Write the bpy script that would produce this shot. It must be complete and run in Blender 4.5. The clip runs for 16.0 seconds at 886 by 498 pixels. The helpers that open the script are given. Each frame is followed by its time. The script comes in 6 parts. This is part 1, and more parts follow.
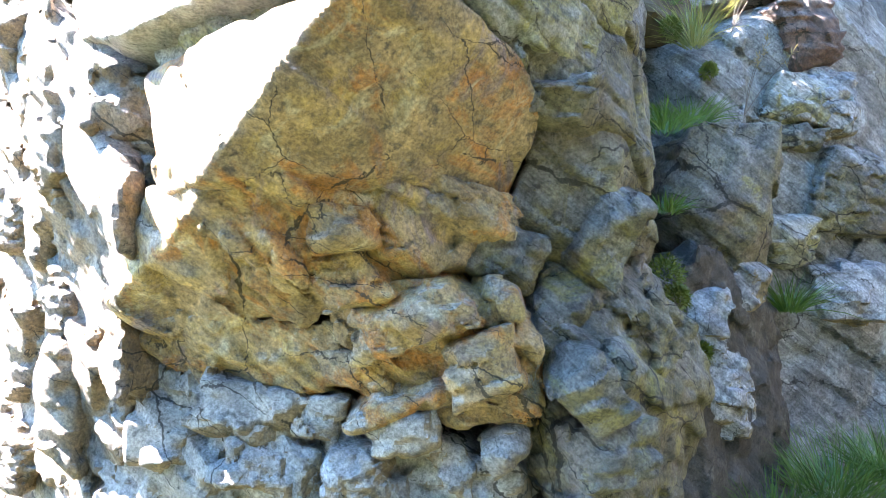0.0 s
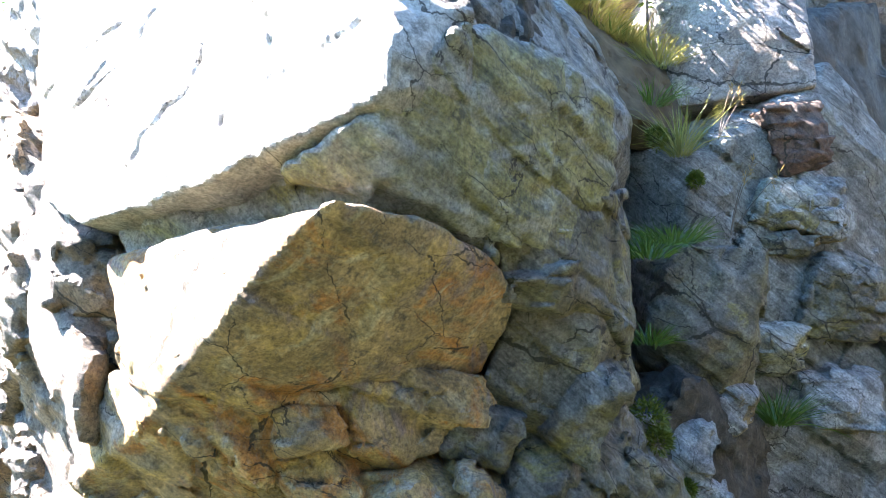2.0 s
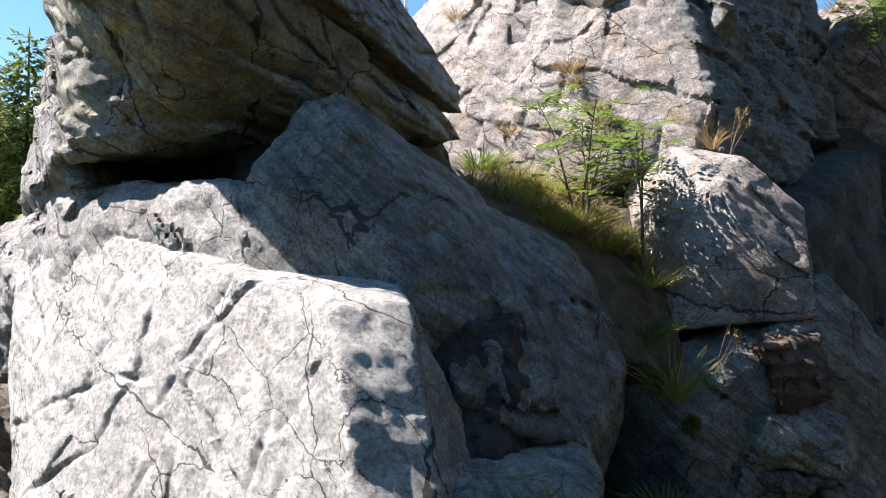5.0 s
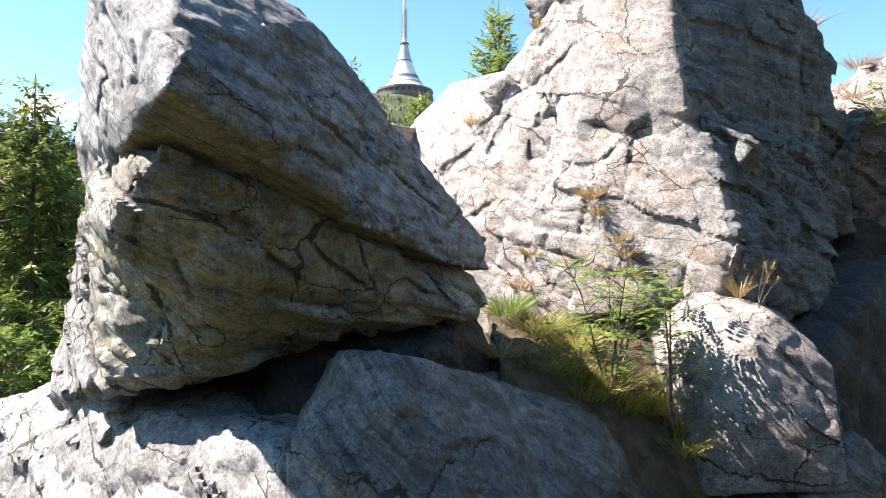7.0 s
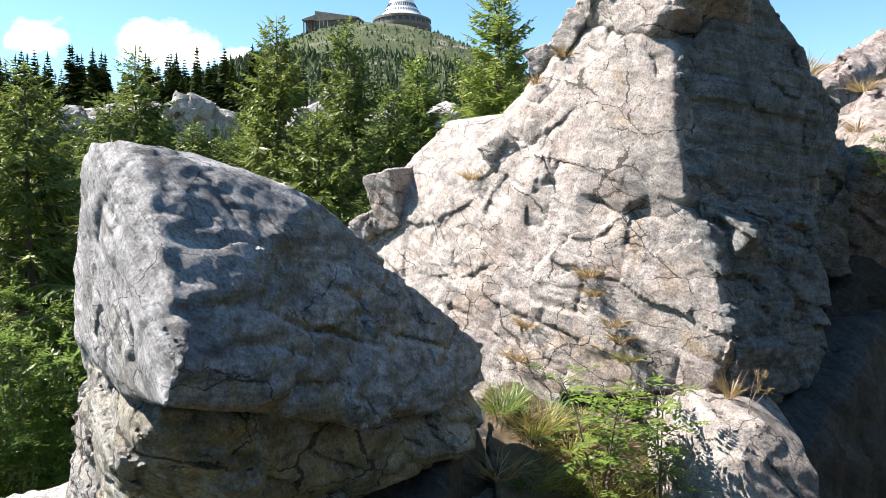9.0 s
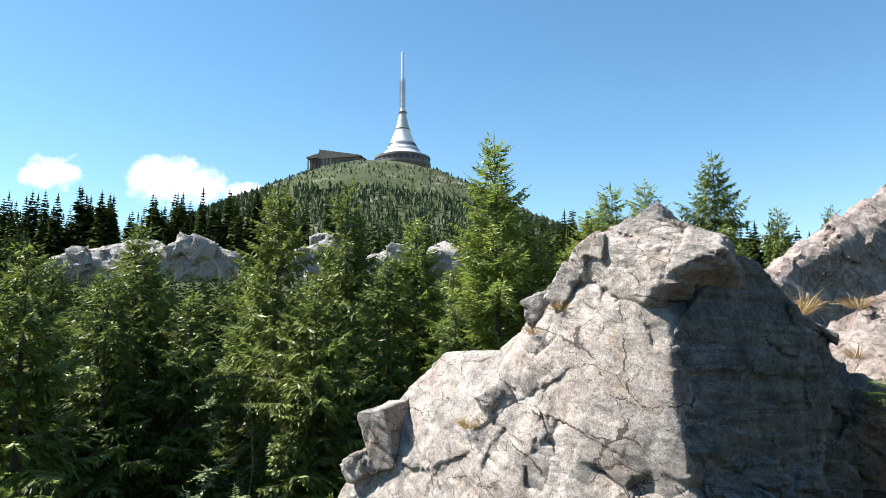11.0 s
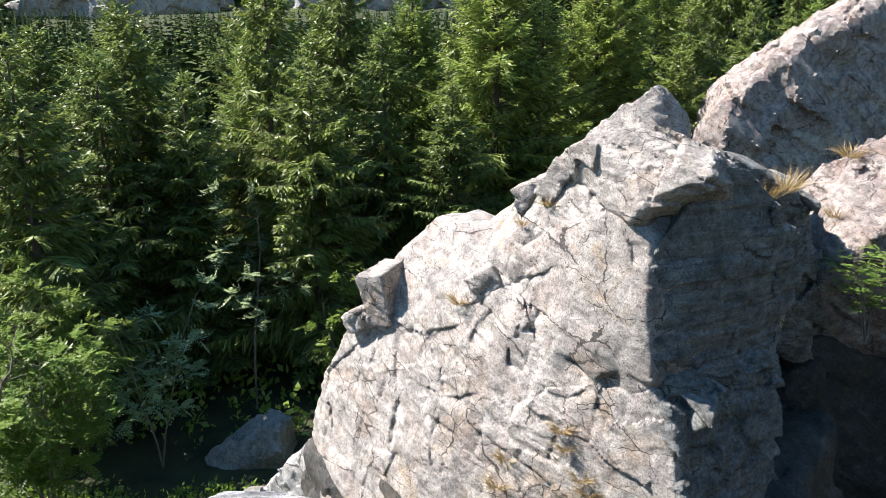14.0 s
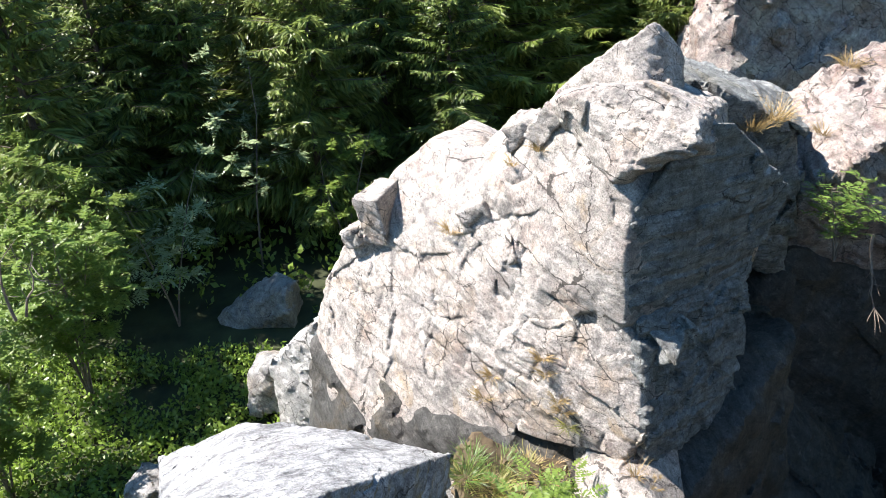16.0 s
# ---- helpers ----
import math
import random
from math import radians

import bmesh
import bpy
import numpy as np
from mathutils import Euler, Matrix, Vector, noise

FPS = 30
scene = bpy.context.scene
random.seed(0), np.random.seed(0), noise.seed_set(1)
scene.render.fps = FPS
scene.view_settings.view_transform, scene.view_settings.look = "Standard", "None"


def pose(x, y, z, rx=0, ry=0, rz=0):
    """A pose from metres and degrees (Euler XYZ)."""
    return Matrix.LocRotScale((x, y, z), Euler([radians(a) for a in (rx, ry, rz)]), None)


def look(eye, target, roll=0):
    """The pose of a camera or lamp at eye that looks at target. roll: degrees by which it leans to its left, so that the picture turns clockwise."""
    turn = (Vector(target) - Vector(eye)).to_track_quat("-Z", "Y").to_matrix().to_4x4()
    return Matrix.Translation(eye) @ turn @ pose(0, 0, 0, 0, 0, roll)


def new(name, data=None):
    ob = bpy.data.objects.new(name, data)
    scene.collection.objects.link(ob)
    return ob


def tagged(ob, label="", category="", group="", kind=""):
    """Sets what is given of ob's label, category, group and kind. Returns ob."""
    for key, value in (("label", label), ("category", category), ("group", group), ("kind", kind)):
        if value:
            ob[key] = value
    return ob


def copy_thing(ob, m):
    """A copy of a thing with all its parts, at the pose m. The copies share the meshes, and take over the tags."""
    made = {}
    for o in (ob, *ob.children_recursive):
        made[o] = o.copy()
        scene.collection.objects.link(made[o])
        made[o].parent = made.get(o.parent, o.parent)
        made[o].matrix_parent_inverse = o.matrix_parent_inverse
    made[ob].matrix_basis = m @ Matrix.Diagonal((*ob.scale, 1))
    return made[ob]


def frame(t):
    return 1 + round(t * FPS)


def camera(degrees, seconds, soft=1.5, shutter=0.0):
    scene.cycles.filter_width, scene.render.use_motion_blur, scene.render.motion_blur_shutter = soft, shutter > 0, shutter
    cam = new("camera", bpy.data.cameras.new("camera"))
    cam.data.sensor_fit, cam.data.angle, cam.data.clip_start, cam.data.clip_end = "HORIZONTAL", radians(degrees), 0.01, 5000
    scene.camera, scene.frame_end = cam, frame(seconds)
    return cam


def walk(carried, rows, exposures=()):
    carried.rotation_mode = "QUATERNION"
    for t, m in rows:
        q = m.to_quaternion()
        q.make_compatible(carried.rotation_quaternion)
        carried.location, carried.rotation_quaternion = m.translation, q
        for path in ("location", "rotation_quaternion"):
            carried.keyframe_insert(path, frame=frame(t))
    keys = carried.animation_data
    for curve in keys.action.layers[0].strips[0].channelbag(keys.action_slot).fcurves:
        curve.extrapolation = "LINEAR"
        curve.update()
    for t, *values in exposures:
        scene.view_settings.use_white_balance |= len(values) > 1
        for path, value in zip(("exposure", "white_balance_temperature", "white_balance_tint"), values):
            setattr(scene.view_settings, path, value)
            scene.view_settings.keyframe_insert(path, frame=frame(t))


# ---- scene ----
cam = camera(64.5, 16.0, 0.35)
METRES, EYE, TILT, LEAN, TURN = 8.0, 2.0, 2.0, 0.0, 0.0
ROWS = [
    (0.0, 0.0, 0.0, 0.0, 0.0, 0.0, 0.0),
    (0.5, 0.0026, 0.005, 0.0153, -0.01, 0.04, -0.0),
    (1.0, 0.0047, 0.0047, 0.0313, -0.02, 0.05, -0.0),
    (1.5, 0.007, 0.0069, 0.0544, -0.03, 0.11, 0.02),
    (2.0, 0.0122, 0.008, 0.0789, -0.02, 0.16, 0.05),
    (2.5, 0.0195, 0.0089, 0.1046, -0.04, 0.19, 0.09),
    (3.0, 0.0233, 0.0104, 0.1291, -0.02, 0.23, 0.13),
    (3.5, 0.0213, 0.0162, 0.157, 0.0, 0.27, 0.21),
    (4.0, 0.0214, 0.0217, 0.1892, -0.02, 0.25, 0.16),
    (4.5, 0.0221, 0.0221, 0.2206, -0.02, 0.27, 0.17),
    (7.0, -0.001, 0.0246, 0.3772, -0.09, 0.32, 0.28),
    (7.5, -0.0043, 0.0266, 0.4128, -0.12, 0.34, 0.26),
    (8.0, -0.0037, 0.0282, 0.4521, -0.1, -0.85, 0.25),
    (8.5, -0.0003, 0.0287, 0.4883, -0.16, -4.74, 0.27),
    (9.0, 0.0007, 0.0272, 0.522, -0.23, -5.13, 0.25),
    (9.5, 0.0036, 0.0258, 0.5577, -0.26, -1.99, 0.28),
    (10.0, 0.0076, 0.0287, 0.592, -0.29, 1.82, 0.31),
    (12.5, -0.001, 0.0444, 0.7593, -0.4, 6.43, 0.16),
    (13.0, 0.0013, 0.0456, 0.7932, -0.39, 0.74, 0.04),
    (13.5, 0.0089, 0.0441, 0.8187, -0.38, -8.22, -0.02),
    (14.0, 0.0137, 0.0409, 0.846, -0.35, -16.73, -0.03),
    (14.5, 0.0137, 0.046, 0.8755, -0.33, -17.46, 0.01),
    (15.0, 0.0123, 0.045, 0.9098, -0.32, -19.0, -0.03),
    (15.5, 0.0191, 0.0526, 0.9465, -0.32, -24.19, -0.08),
    (16.0, 0.0235, 0.0591, 0.9861, -0.35, -31.06, -0.01),
]
EXPOSURES = [(0.0, 5.2, 6400, 22), (1.5, 4.95, 6400, 22), (2.0, 4.45, 6400, 20), (2.5, 3.85, 6450, 19), (3.0, 2.9, 6500, 18), (3.5, 2.3, 6600, 18), (4.5, 1.6, 6600, 18), (7.0, 2.1, 6750, 18),
             (8.5, 1.8, 6750, 16), (10.0, 1.65, 6750, 13), (12.5, 1.2, 6500, 11), (13.1, 1.25, 6500, 11), (14.0, 1.65, 6500, 14), (16.0, 1.9, 6500, 14)]
walk(cam, [(t, pose(0, 0, EYE, TILT, LEAN, TURN) @ pose(METRES * x, METRES * y, METRES * z, 90 + pitch, roll, yaw)) for t, x, y, z, yaw, pitch, roll in ROWS],
     exposures=EXPOSURES)

# ---- light ----
SUN = Vector((-0.62, 0.09, 0.78)).normalized()
world = bpy.data.worlds.new("sky")
scene.world = world
world.use_nodes = True
wn = world.node_tree
sky = wn.nodes.new("ShaderNodeTexSky")
sky.sky_type, sky.sun_disc = "NISHITA", False
sky.sun_elevation, sky.sun_rotation = math.asin(SUN.z), math.atan2(SUN.x, SUN.y)
sky.altitude, sky.air_density, sky.dust_density = 900, 1.0, 0.1
tone = wn.nodes.new("ShaderNodeHueSaturation")
tone.inputs["Saturation"].default_value = 1.2
tone.inputs["Hue"].default_value = 0.488
wn.links.new(sky.outputs[0], tone.inputs["Color"])
wn.links.new(tone.outputs[0], wn.nodes["Background"].inputs[0])
wn.nodes["Background"].inputs[1].default_value = 0.078
lamp = bpy.data.lights.new("sun", "SUN")
lamp.energy, lamp.angle, lamp.color = 5.0, radians(0.53), (1.0, 0.95, 0.87)
sun = new("sun", lamp)
sun.matrix_world = look(SUN * 50, (0, 0, 0))

# ---- noise and solid rock from a signed distance field ----
RNG = np.random.default_rng(7)
LATTICE = RNG.random((64, 64, 64), dtype=np.float32)


def value_noise(p):
    i = np.floor(p).astype(np.int32)
    f = (p - i).astype(np.float32)
    f = f * f * (3 - 2 * f)
    a, b = i & 63, (i + 1) & 63
    x, y, z = f[:, 0], f[:, 1], f[:, 2]
    def row(u, v):
        lo = LATTICE[a[:, 0], u, v]
        return lo + x * (LATTICE[b[:, 0], u, v] - lo)
    y0 = row(a[:, 1], a[:, 2]); y1 = row(b[:, 1], a[:, 2])
    z0 = row(a[:, 1], b[:, 2]); z1 = row(b[:, 1], b[:, 2])
    lo = y0 + y * (y1 - y0)
    return (lo + z * (z0 + y * (z1 - z0) - lo)) * 2 - 1


def facet_noise(p):
    """Noise made of flat facets that meet in creases: linear inside each cell's tetrahedra."""
    i = np.floor(p).astype(np.int32)
    f = (p - i).astype(np.float32)
    order = np.argsort(-f, axis=1)
    fs = np.take_along_axis(f, order, 1)
    rows = np.arange(len(p))
    c = i & 63
    v = LATTICE[c[:, 0], c[:, 1], c[:, 2]] * (1 - fs[:, 0])
    for k in range(3):
        i[rows, order[:, k]] += 1
        c = i & 63
        v = v + LATTICE[c[:, 0], c[:, 1], c[:, 2]] * (fs[:, k] - (fs[:, k + 1] if k < 2 else 0))
    return v * 2 - 1


TURN_C = np.array(Euler((0.12, 0.22, 0.5)).to_matrix(), np.float32)
TURN_B = np.array(Euler((1.9, 0.8, 0.3)).to_matrix(), np.float32)


def fbm(p, octaves=3, gain=0.5):
    total, amp = 0.0, 1.0
    for k in range(octaves):
        total = total + amp * value_noise(p * (2.03 ** k) + 17.3 * k)
        amp *= gain
    return total


def joints(q, size, flat, seed):
    """Slabs and blocks between three sets of joints: nearness to a joint in metres, a step and a tilt for each block."""
    tag = seed & 63
    w = q[:, 2] * (flat / size)
    kw = np.floor(w).astype(np.int32); fw = w - kw
    a = kw & 63
    u = (q[:, 0] * 0.94 + q[:, 1] * 0.28 + q[:, 2] * 0.22) / size + LATTICE[a, 3, tag]
    ku = np.floor(u).astype(np.int32); fu = u - ku
    b = ku & 63
    v = (q[:, 1] * 0.96 - q[:, 0] * 0.24 - q[:, 2] * 0.18) / (size * 1.35) + LATTICE[a, b, tag]
    kv = np.floor(v).astype(np.int32); fv = v - kv
    c = kv & 63
    # some joints are closed: the block then takes its neighbour's step
    shut = LATTICE[b, c, (a + 17) & 63] > 0.62
    val = np.where(shut, LATTICE[b, c, 5], LATTICE[a, b, c])
    tilt = (fu - 0.5) * (LATTICE[c, a, b] - 0.5) + (fv - 0.5) * (LATTICE[b, c, a] - 0.5) + (fw - 0.5) * (LATTICE[c, b, a] - 0.5)
    gap = np.minimum(np.minimum(fu, 1 - fu) * size, np.minimum(fv, 1 - fv) * size * 1.35)
    gap = np.where(shut, gap, np.minimum(gap, np.minimum(fw, 1 - fw) * size / flat))
    return gap, val, tilt * 2


def frame_of(normal):
    """Two directions in a plane and its normal, as rows."""
    w = Vector(normal).normalized()
    u = w.orthogonal().normalized()
    return np.array((u, w.cross(u), w), np.float32)


FOLIATION = (0.62, -0.18, 0.76)


def hull_planes(corners):
    bm = bmesh.new()
    for c in corners:
        bm.verts.new(c)
    bmesh.ops.convex_hull(bm, input=bm.verts)
    bm.normal_update()
    mid = sum((Vector(c) for c in corners), Vector()) / len(corners)
    out = []
    for f in bm.faces:
        n = f.normal if f.normal.dot(f.verts[0].co - mid) > 0 else -f.normal
        if f.calc_area() > 1e-6:
            out.append((*n, n.dot(f.verts[0].co)))
    bm.free()
    return np.array(out, np.float32)


def surface(D, lo, h):
    """The zero surface of a field on a grid, as quads (surface nets)."""
    S = D < 0
    n = np.zeros([s - 1 for s in D.shape], np.uint8)
    corner = [(a, b, c) for a in (0, 1) for b in (0, 1) for c in (0, 1)]
    for a, b, c in corner:
        n += S[a:S.shape[0] - 1 + a, b:S.shape[1] - 1 + b, c:S.shape[2] - 1 + c]
    mixed = (n > 0) & (n < 8)
    idx = np.argwhere(mixed)
    vid = np.full(mixed.shape, -1, np.int32)
    vid[mixed] = np.arange(len(idx))
    vals = {k: D[idx[:, 0] + k[0], idx[:, 1] + k[1], idx[:, 2] + k[2]] for k in corner}
    acc = np.zeros((len(idx), 3), np.float32); cnt = np.zeros(len(idx), np.float32)
    for k in corner:
        for ax in range(3):
            if k[ax] == 0:
                k2 = tuple(1 if i == ax else k[i] for i in range(3))
                va, vb = vals[k], vals[k2]
                cross = (va < 0) != (vb < 0)
                t = np.where(cross, va / np.where(cross, va - vb, 1), 0)
                p = np.tile(np.array(k, np.float32), (len(idx), 1)); p[:, ax] += t
                acc += p * cross[:, None]; cnt += cross
    verts = (idx + acc / np.maximum(cnt, 1)[:, None]) * h + lo
    quads = []
    for ax in range(3):
        o1, o2 = (ax + 1) % 3, (ax + 2) % 3
        sl = [slice(None)] * 3; sl2 = [slice(None)] * 3
        sl[ax] = slice(0, -1); sl2[ax] = slice(1, None)
        a, b = S[tuple(sl)], S[tuple(sl2)]
        e = np.argwhere(a != b)
        e = e[(e[:, o1] > 0) & (e[:, o2] > 0) & (e[:, o1] < D.shape[o1] - 1) & (e[:, o2] < D.shape[o2] - 1)]
        inside = S[e[:, 0], e[:, 1], e[:, 2]]
        q = []
        for d1, d2 in ((0, 0), (1, 0), (1, 1), (0, 1)):
            c = e.copy(); c[:, o1] -= 1 - d1; c[:, o2] -= 1 - d2
            q.append(vid[c[:, 0], c[:, 1], c[:, 2]])
        q = np.stack(q, 1)
        q[~inside] = q[~inside][:, ::-1]
        quads.append(q)
    return verts, np.concatenate(quads)


def mesh_of(name, verts, quads, material, sharp=0.0):
    me = bpy.data.meshes.new(name)
    quads = np.asarray(quads, np.int32); k = quads.shape[1]
    me.vertices.add(len(verts)); me.vertices.foreach_set("co", np.asarray(verts, np.float32).ravel())
    me.loops.add(quads.size); me.loops.foreach_set("vertex_index", quads.ravel())
    me.polygons.add(len(quads))
    me.polygons.foreach_set("loop_start", np.arange(len(quads), dtype=np.int32) * k)
    me.polygons.foreach_set("use_smooth", np.full(len(quads), sharp > 0))
    me.update(calc_edges=True)
    if sharp > 0:
        me.set_sharp_from_angle(angle=radians(sharp))
    me.materials.append(material)
    return me


HULLS = []


SPECS = []


def rock(name, corners, material, label, *shape, category="rock", **more):
    """Note a rock to be built once all are known, and return its object."""
    ob = new(name, bpy.data.meshes.new(name))
    masses = [corners] if isinstance(corners[0][0], (int, float)) else corners
    for mass in masses:
        HULLS.append((len(SPECS), hull_planes(mass)))
    SPECS.append((ob, masses, material, shape, more))
    return tagged(ob, label, category)


def mass(name, parent, corners, material, label, *shape, **more):
    """One mass of a larger rock, as a part under it."""
    ob = new(name, bpy.data.meshes.new(name))
    HULLS.append((len(SPECS), hull_planes(corners)))
    SPECS.append((ob, [corners], material, shape, more))
    ob.parent = parent
    return tagged(ob, label)


def solid(p, masses):
    """Depth inside the nearest of several convex masses."""
    out = np.full(len(p), 9.0, np.float32)
    for planes in masses:
        body = np.full(len(p), -9.0, np.float32)
        for a in planes:
            body = np.maximum(body, p @ a[:3] - a[3])
        out = np.minimum(out, body)
    return out


def rock_mesh(name, corners, material, own, h=0.02, block=0.035, size=0.34, warp=0.05, fine=0.012, cuts=(), seed=0, grain=FOLIATION,
              flat=2.0, round_off=0.006, face=(-0.5, -0.8, 0.33)):
    """A rock: one or more convex masses, broken into blocks along its grain, chipped and cracked."""
    masses = [planes for k, planes in HULLS if k == own]
    c = np.array([v for mass in corners for v in mass], np.float32)
    pad = max(0.12, h * 4)
    lo = c.min(0) - pad
    step = h * 4
    dims = np.ceil((c.max(0) + pad - lo) / step).astype(int)
    g = np.stack(np.meshgrid(*[(np.arange(d) + 0.5) * step for d in dims], indexing="ij"), -1).reshape(-1, 3).astype(np.float32) + lo
    d0 = solid(g, masses).reshape(dims)
    D = np.where(d0 > 0, np.float32(1), np.float32(-1)).repeat(4, 0).repeat(4, 1).repeat(4, 2)
    act = np.argwhere(np.abs(d0) < warp * 1.3 + block * 3.0 + fine * 2.5 + h * 2.5 + step * 0.87)
    off = np.array([(a, b, k) for a in range(4) for b in range(4) for k in range(4)])
    pts = (act[:, None, :] * 4 + off[None]).reshape(-1, 3)
    p = pts.astype(np.float32) * h + lo
    d0 = solid(p, masses)
    D[pts[:, 0], pts[:, 1], pts[:, 2]] = d0
    reach = warp * 1.3 + block * 3.0 + fine * 2.5 + h * 2.5
    near = np.abs(d0) < reach
    pts, p = pts[near], p[near]
    rot = frame_of(grain)
    q = p @ rot.T + seed * 3.71
    wob = np.stack([fbm(q * 1.9 + s, 2) for s in (0.0, 31.0, 57.0)], 1)
    qs = q + wob * 0.06
    pw = p + wob * np.float32(warp * 0.4)
    d = np.full(len(p), 9.0, np.float32)
    for planes in masses:
        body = np.full(len(p), -9.0, np.float32)
        for a in planes:
            e = pw @ a[:3] - a[3]
            lowest, highest = np.minimum(body, e), np.maximum(body, e)
            body = highest + round_off * np.log1p(np.exp(np.clip((lowest - highest) / round_off, -20, 0)))
        d = np.minimum(d, body)
    sound = d.copy()
    broken = np.clip(value_noise(q * 1.3 + 40.0) * 2.5 + 0.7, 0.15, 1)
    gap, val, tilt = joints(qs, size, flat * 0.8, seed)
    d += ((val - 0.5) * 1.3 + tilt * 1.1) * block
    d += np.clip(1.2 - gap / (1.5 * h), 0, 1) * (0.25 * block + min(0.5 * h, 0.009)) * broken
    gap, val, tilt = joints((qs + wob * 0.02) @ TURN_C.T + 9.1, size * 0.38, flat, seed + 5)
    d += ((val - 0.5) * 0.5 + tilt * 0.5) * block * broken
    d += np.clip(1.2 - gap / (1.3 * h), 0, 1) * min(0.3 * h, 0.004) * broken
    d += facet_noise((q * np.array((11, 11, 24), np.float32)) @ TURN_B.T) * fine * 1.0
    layer = q[:, 2] * 21.0 + fbm(q * 1.4, 2) * 2.2
    step_at = np.floor(layer)
    part_way = np.clip((layer - step_at - 0.45) / 0.55, 0, 1)
    k = step_at.astype(np.int32)
    ledge = LATTICE[k & 63, 7, seed & 63] * (1 - part_way) + LATTICE[(k + 1) & 63, 7, seed & 63] * part_way
    d += (ledge - 0.5) * fine * 2.6 * np.clip(value_noise(q * 0.9 + 71.0) + 0.6, 0, 1)
    d += fbm(p * 16.0 + seed, 3, 0.65) * fine * 0.6
    d -= 0.5 * block + 0.1 * warp
    most = reach - 2 * h - 0.5 * warp
    d = sound + np.clip(d - sound, -most, most)
    wander = wob[:, 0] * 0.045 + fbm(p * 7.0, 3) * 0.022 if cuts else 0
    for a, b, width, depth in cuts:
        a, b = np.array(a, np.float32), np.array(b, np.float32)
        along = (b - a) / np.linalg.norm(b - a)
        across = np.cross(along, face); across /= np.linalg.norm(across)
        r = p - a
        t = (r @ along) / np.linalg.norm(b - a)
        if across[0] - across[2] < 0:
            across = -across
        s = r @ across + wander
        if width == 0:
            fade = np.clip(1.6 - np.abs(t - 0.5) * 2.4, 0, 1)
            d = d + np.where((s > 0) & (s < 0.4), depth * (1 - s / 0.4) * fade, 0)
            d = d + np.clip(1 - np.abs(s) / (1.1 * h), 0, 1) * fade * 0.4 * depth
            continue
        wide = np.maximum(width, 1.25 * h)
        ends = np.clip(1.25 - np.abs(t - 0.5) * 2.0, 0, 1)
        d = d + np.clip(1 - np.abs(s) / wide, 0, 1) * depth * ends
    D[pts[:, 0], pts[:, 1], pts[:, 2]] = d
    verts, quads = surface(D, lo, h)
    mid = verts[quads].mean(1)
    hidden = mid[:, 2] < -0.45
    for k, other in HULLS:
        if k == own:
            continue
        deep = np.full(len(mid), -9.0, np.float32)
        for a in other:
            deep = np.maximum(deep, mid @ a[:3] - a[3])
        hidden |= deep < -0.19
    quads = quads[~hidden]
    used = np.unique(quads)
    remap = np.zeros(len(verts), np.int32); remap[used] = np.arange(len(used))
    return mesh_of(name, verts[used], remap[quads], material, 14)


def build_rocks():
    for k, (ob, corners, material, shape, more) in enumerate(SPECS):
        ob.data = rock_mesh(ob.name, corners, material, k, *shape, **more)

# ---- materials ----


class Nodes:
    """Short hand for building one material's node tree."""

    def __init__(self, name):
        self.mat = bpy.data.materials.new(name)
        self.mat.use_nodes = True
        self.tree = self.mat.node_tree
        self.bsdf = self.tree.nodes["Principled BSDF"]
        self.out = self.tree.nodes["Material Output"]

    def put(self, socket, value):
        if isinstance(value, bpy.types.NodeSocket):
            self.tree.links.new(value, socket)
        else:
            socket.default_value = value

    def node(self, kind, **inputs):
        n = self.tree.nodes.new("ShaderNode" + kind)
        for key, value in inputs.items():
            self.put(n.inputs[key.replace("_", " ")], value)
        return n

    def noise(self, vec, scale, detail=4.0, rough=0.55, warp=0.0):
        n = self.node("TexNoise", Vector=vec, Scale=scale, Detail=detail, Roughness=rough, Distortion=warp)
        return n.outputs["Fac"]

    def coords(self, rot=(0, 0, 0), scale=(1, 1, 1)):
        n = self.node("Mapping", Vector=self.node("TexCoord").outputs["Object"], Rotation=rot, Scale=[1 / v for v in scale])
        n.vector_type = "TEXTURE"
        return n.outputs[0]

    def ramp(self, fac, lo, hi):
        n = self.node("MapRange", Value=fac)
        for i, v in zip((1, 2, 3, 4), (lo, hi, 0.0, 1.0)):
            n.inputs[i].default_value = v
        return n.outputs[0]

    def math(self, op, a, b=0.0):
        n = self.tree.nodes.new("ShaderNodeMath")
        n.operation = op
        self.put(n.inputs[0], a); self.put(n.inputs[1], b)
        return n.outputs[0]

    def mix(self, fac, a, b, mode="MIX"):
        n = self.tree.nodes.new("ShaderNodeMix")
        n.data_type, n.blend_type = "RGBA", mode
        self.put(n.inputs[0], fac)
        for sock, v in ((n.inputs[6], a), (n.inputs[7], b)):
            self.put(sock, v if isinstance(v, bpy.types.NodeSocket) else (*v, 1))
        return n.outputs[2]

    def bump(self, height, strength, distance, normal=None):
        n = self.node("Bump", Height=height, Strength=strength, Distance=distance)
        if normal is not None:
            self.put(n.inputs["Normal"], normal)
        return n.outputs[0]

    def done(self, colour, rough, normal=None, spec=0.3):
        self.put(self.bsdf.inputs["Base Color"], colour if isinstance(colour, bpy.types.NodeSocket) else (*colour, 1))
        self.put(self.bsdf.inputs["Roughness"], rough)
        self.bsdf.inputs["Specular IOR Level"].default_value = spec
        if normal is not None:
            self.put(self.bsdf.inputs["Normal"], normal)
        return self.mat


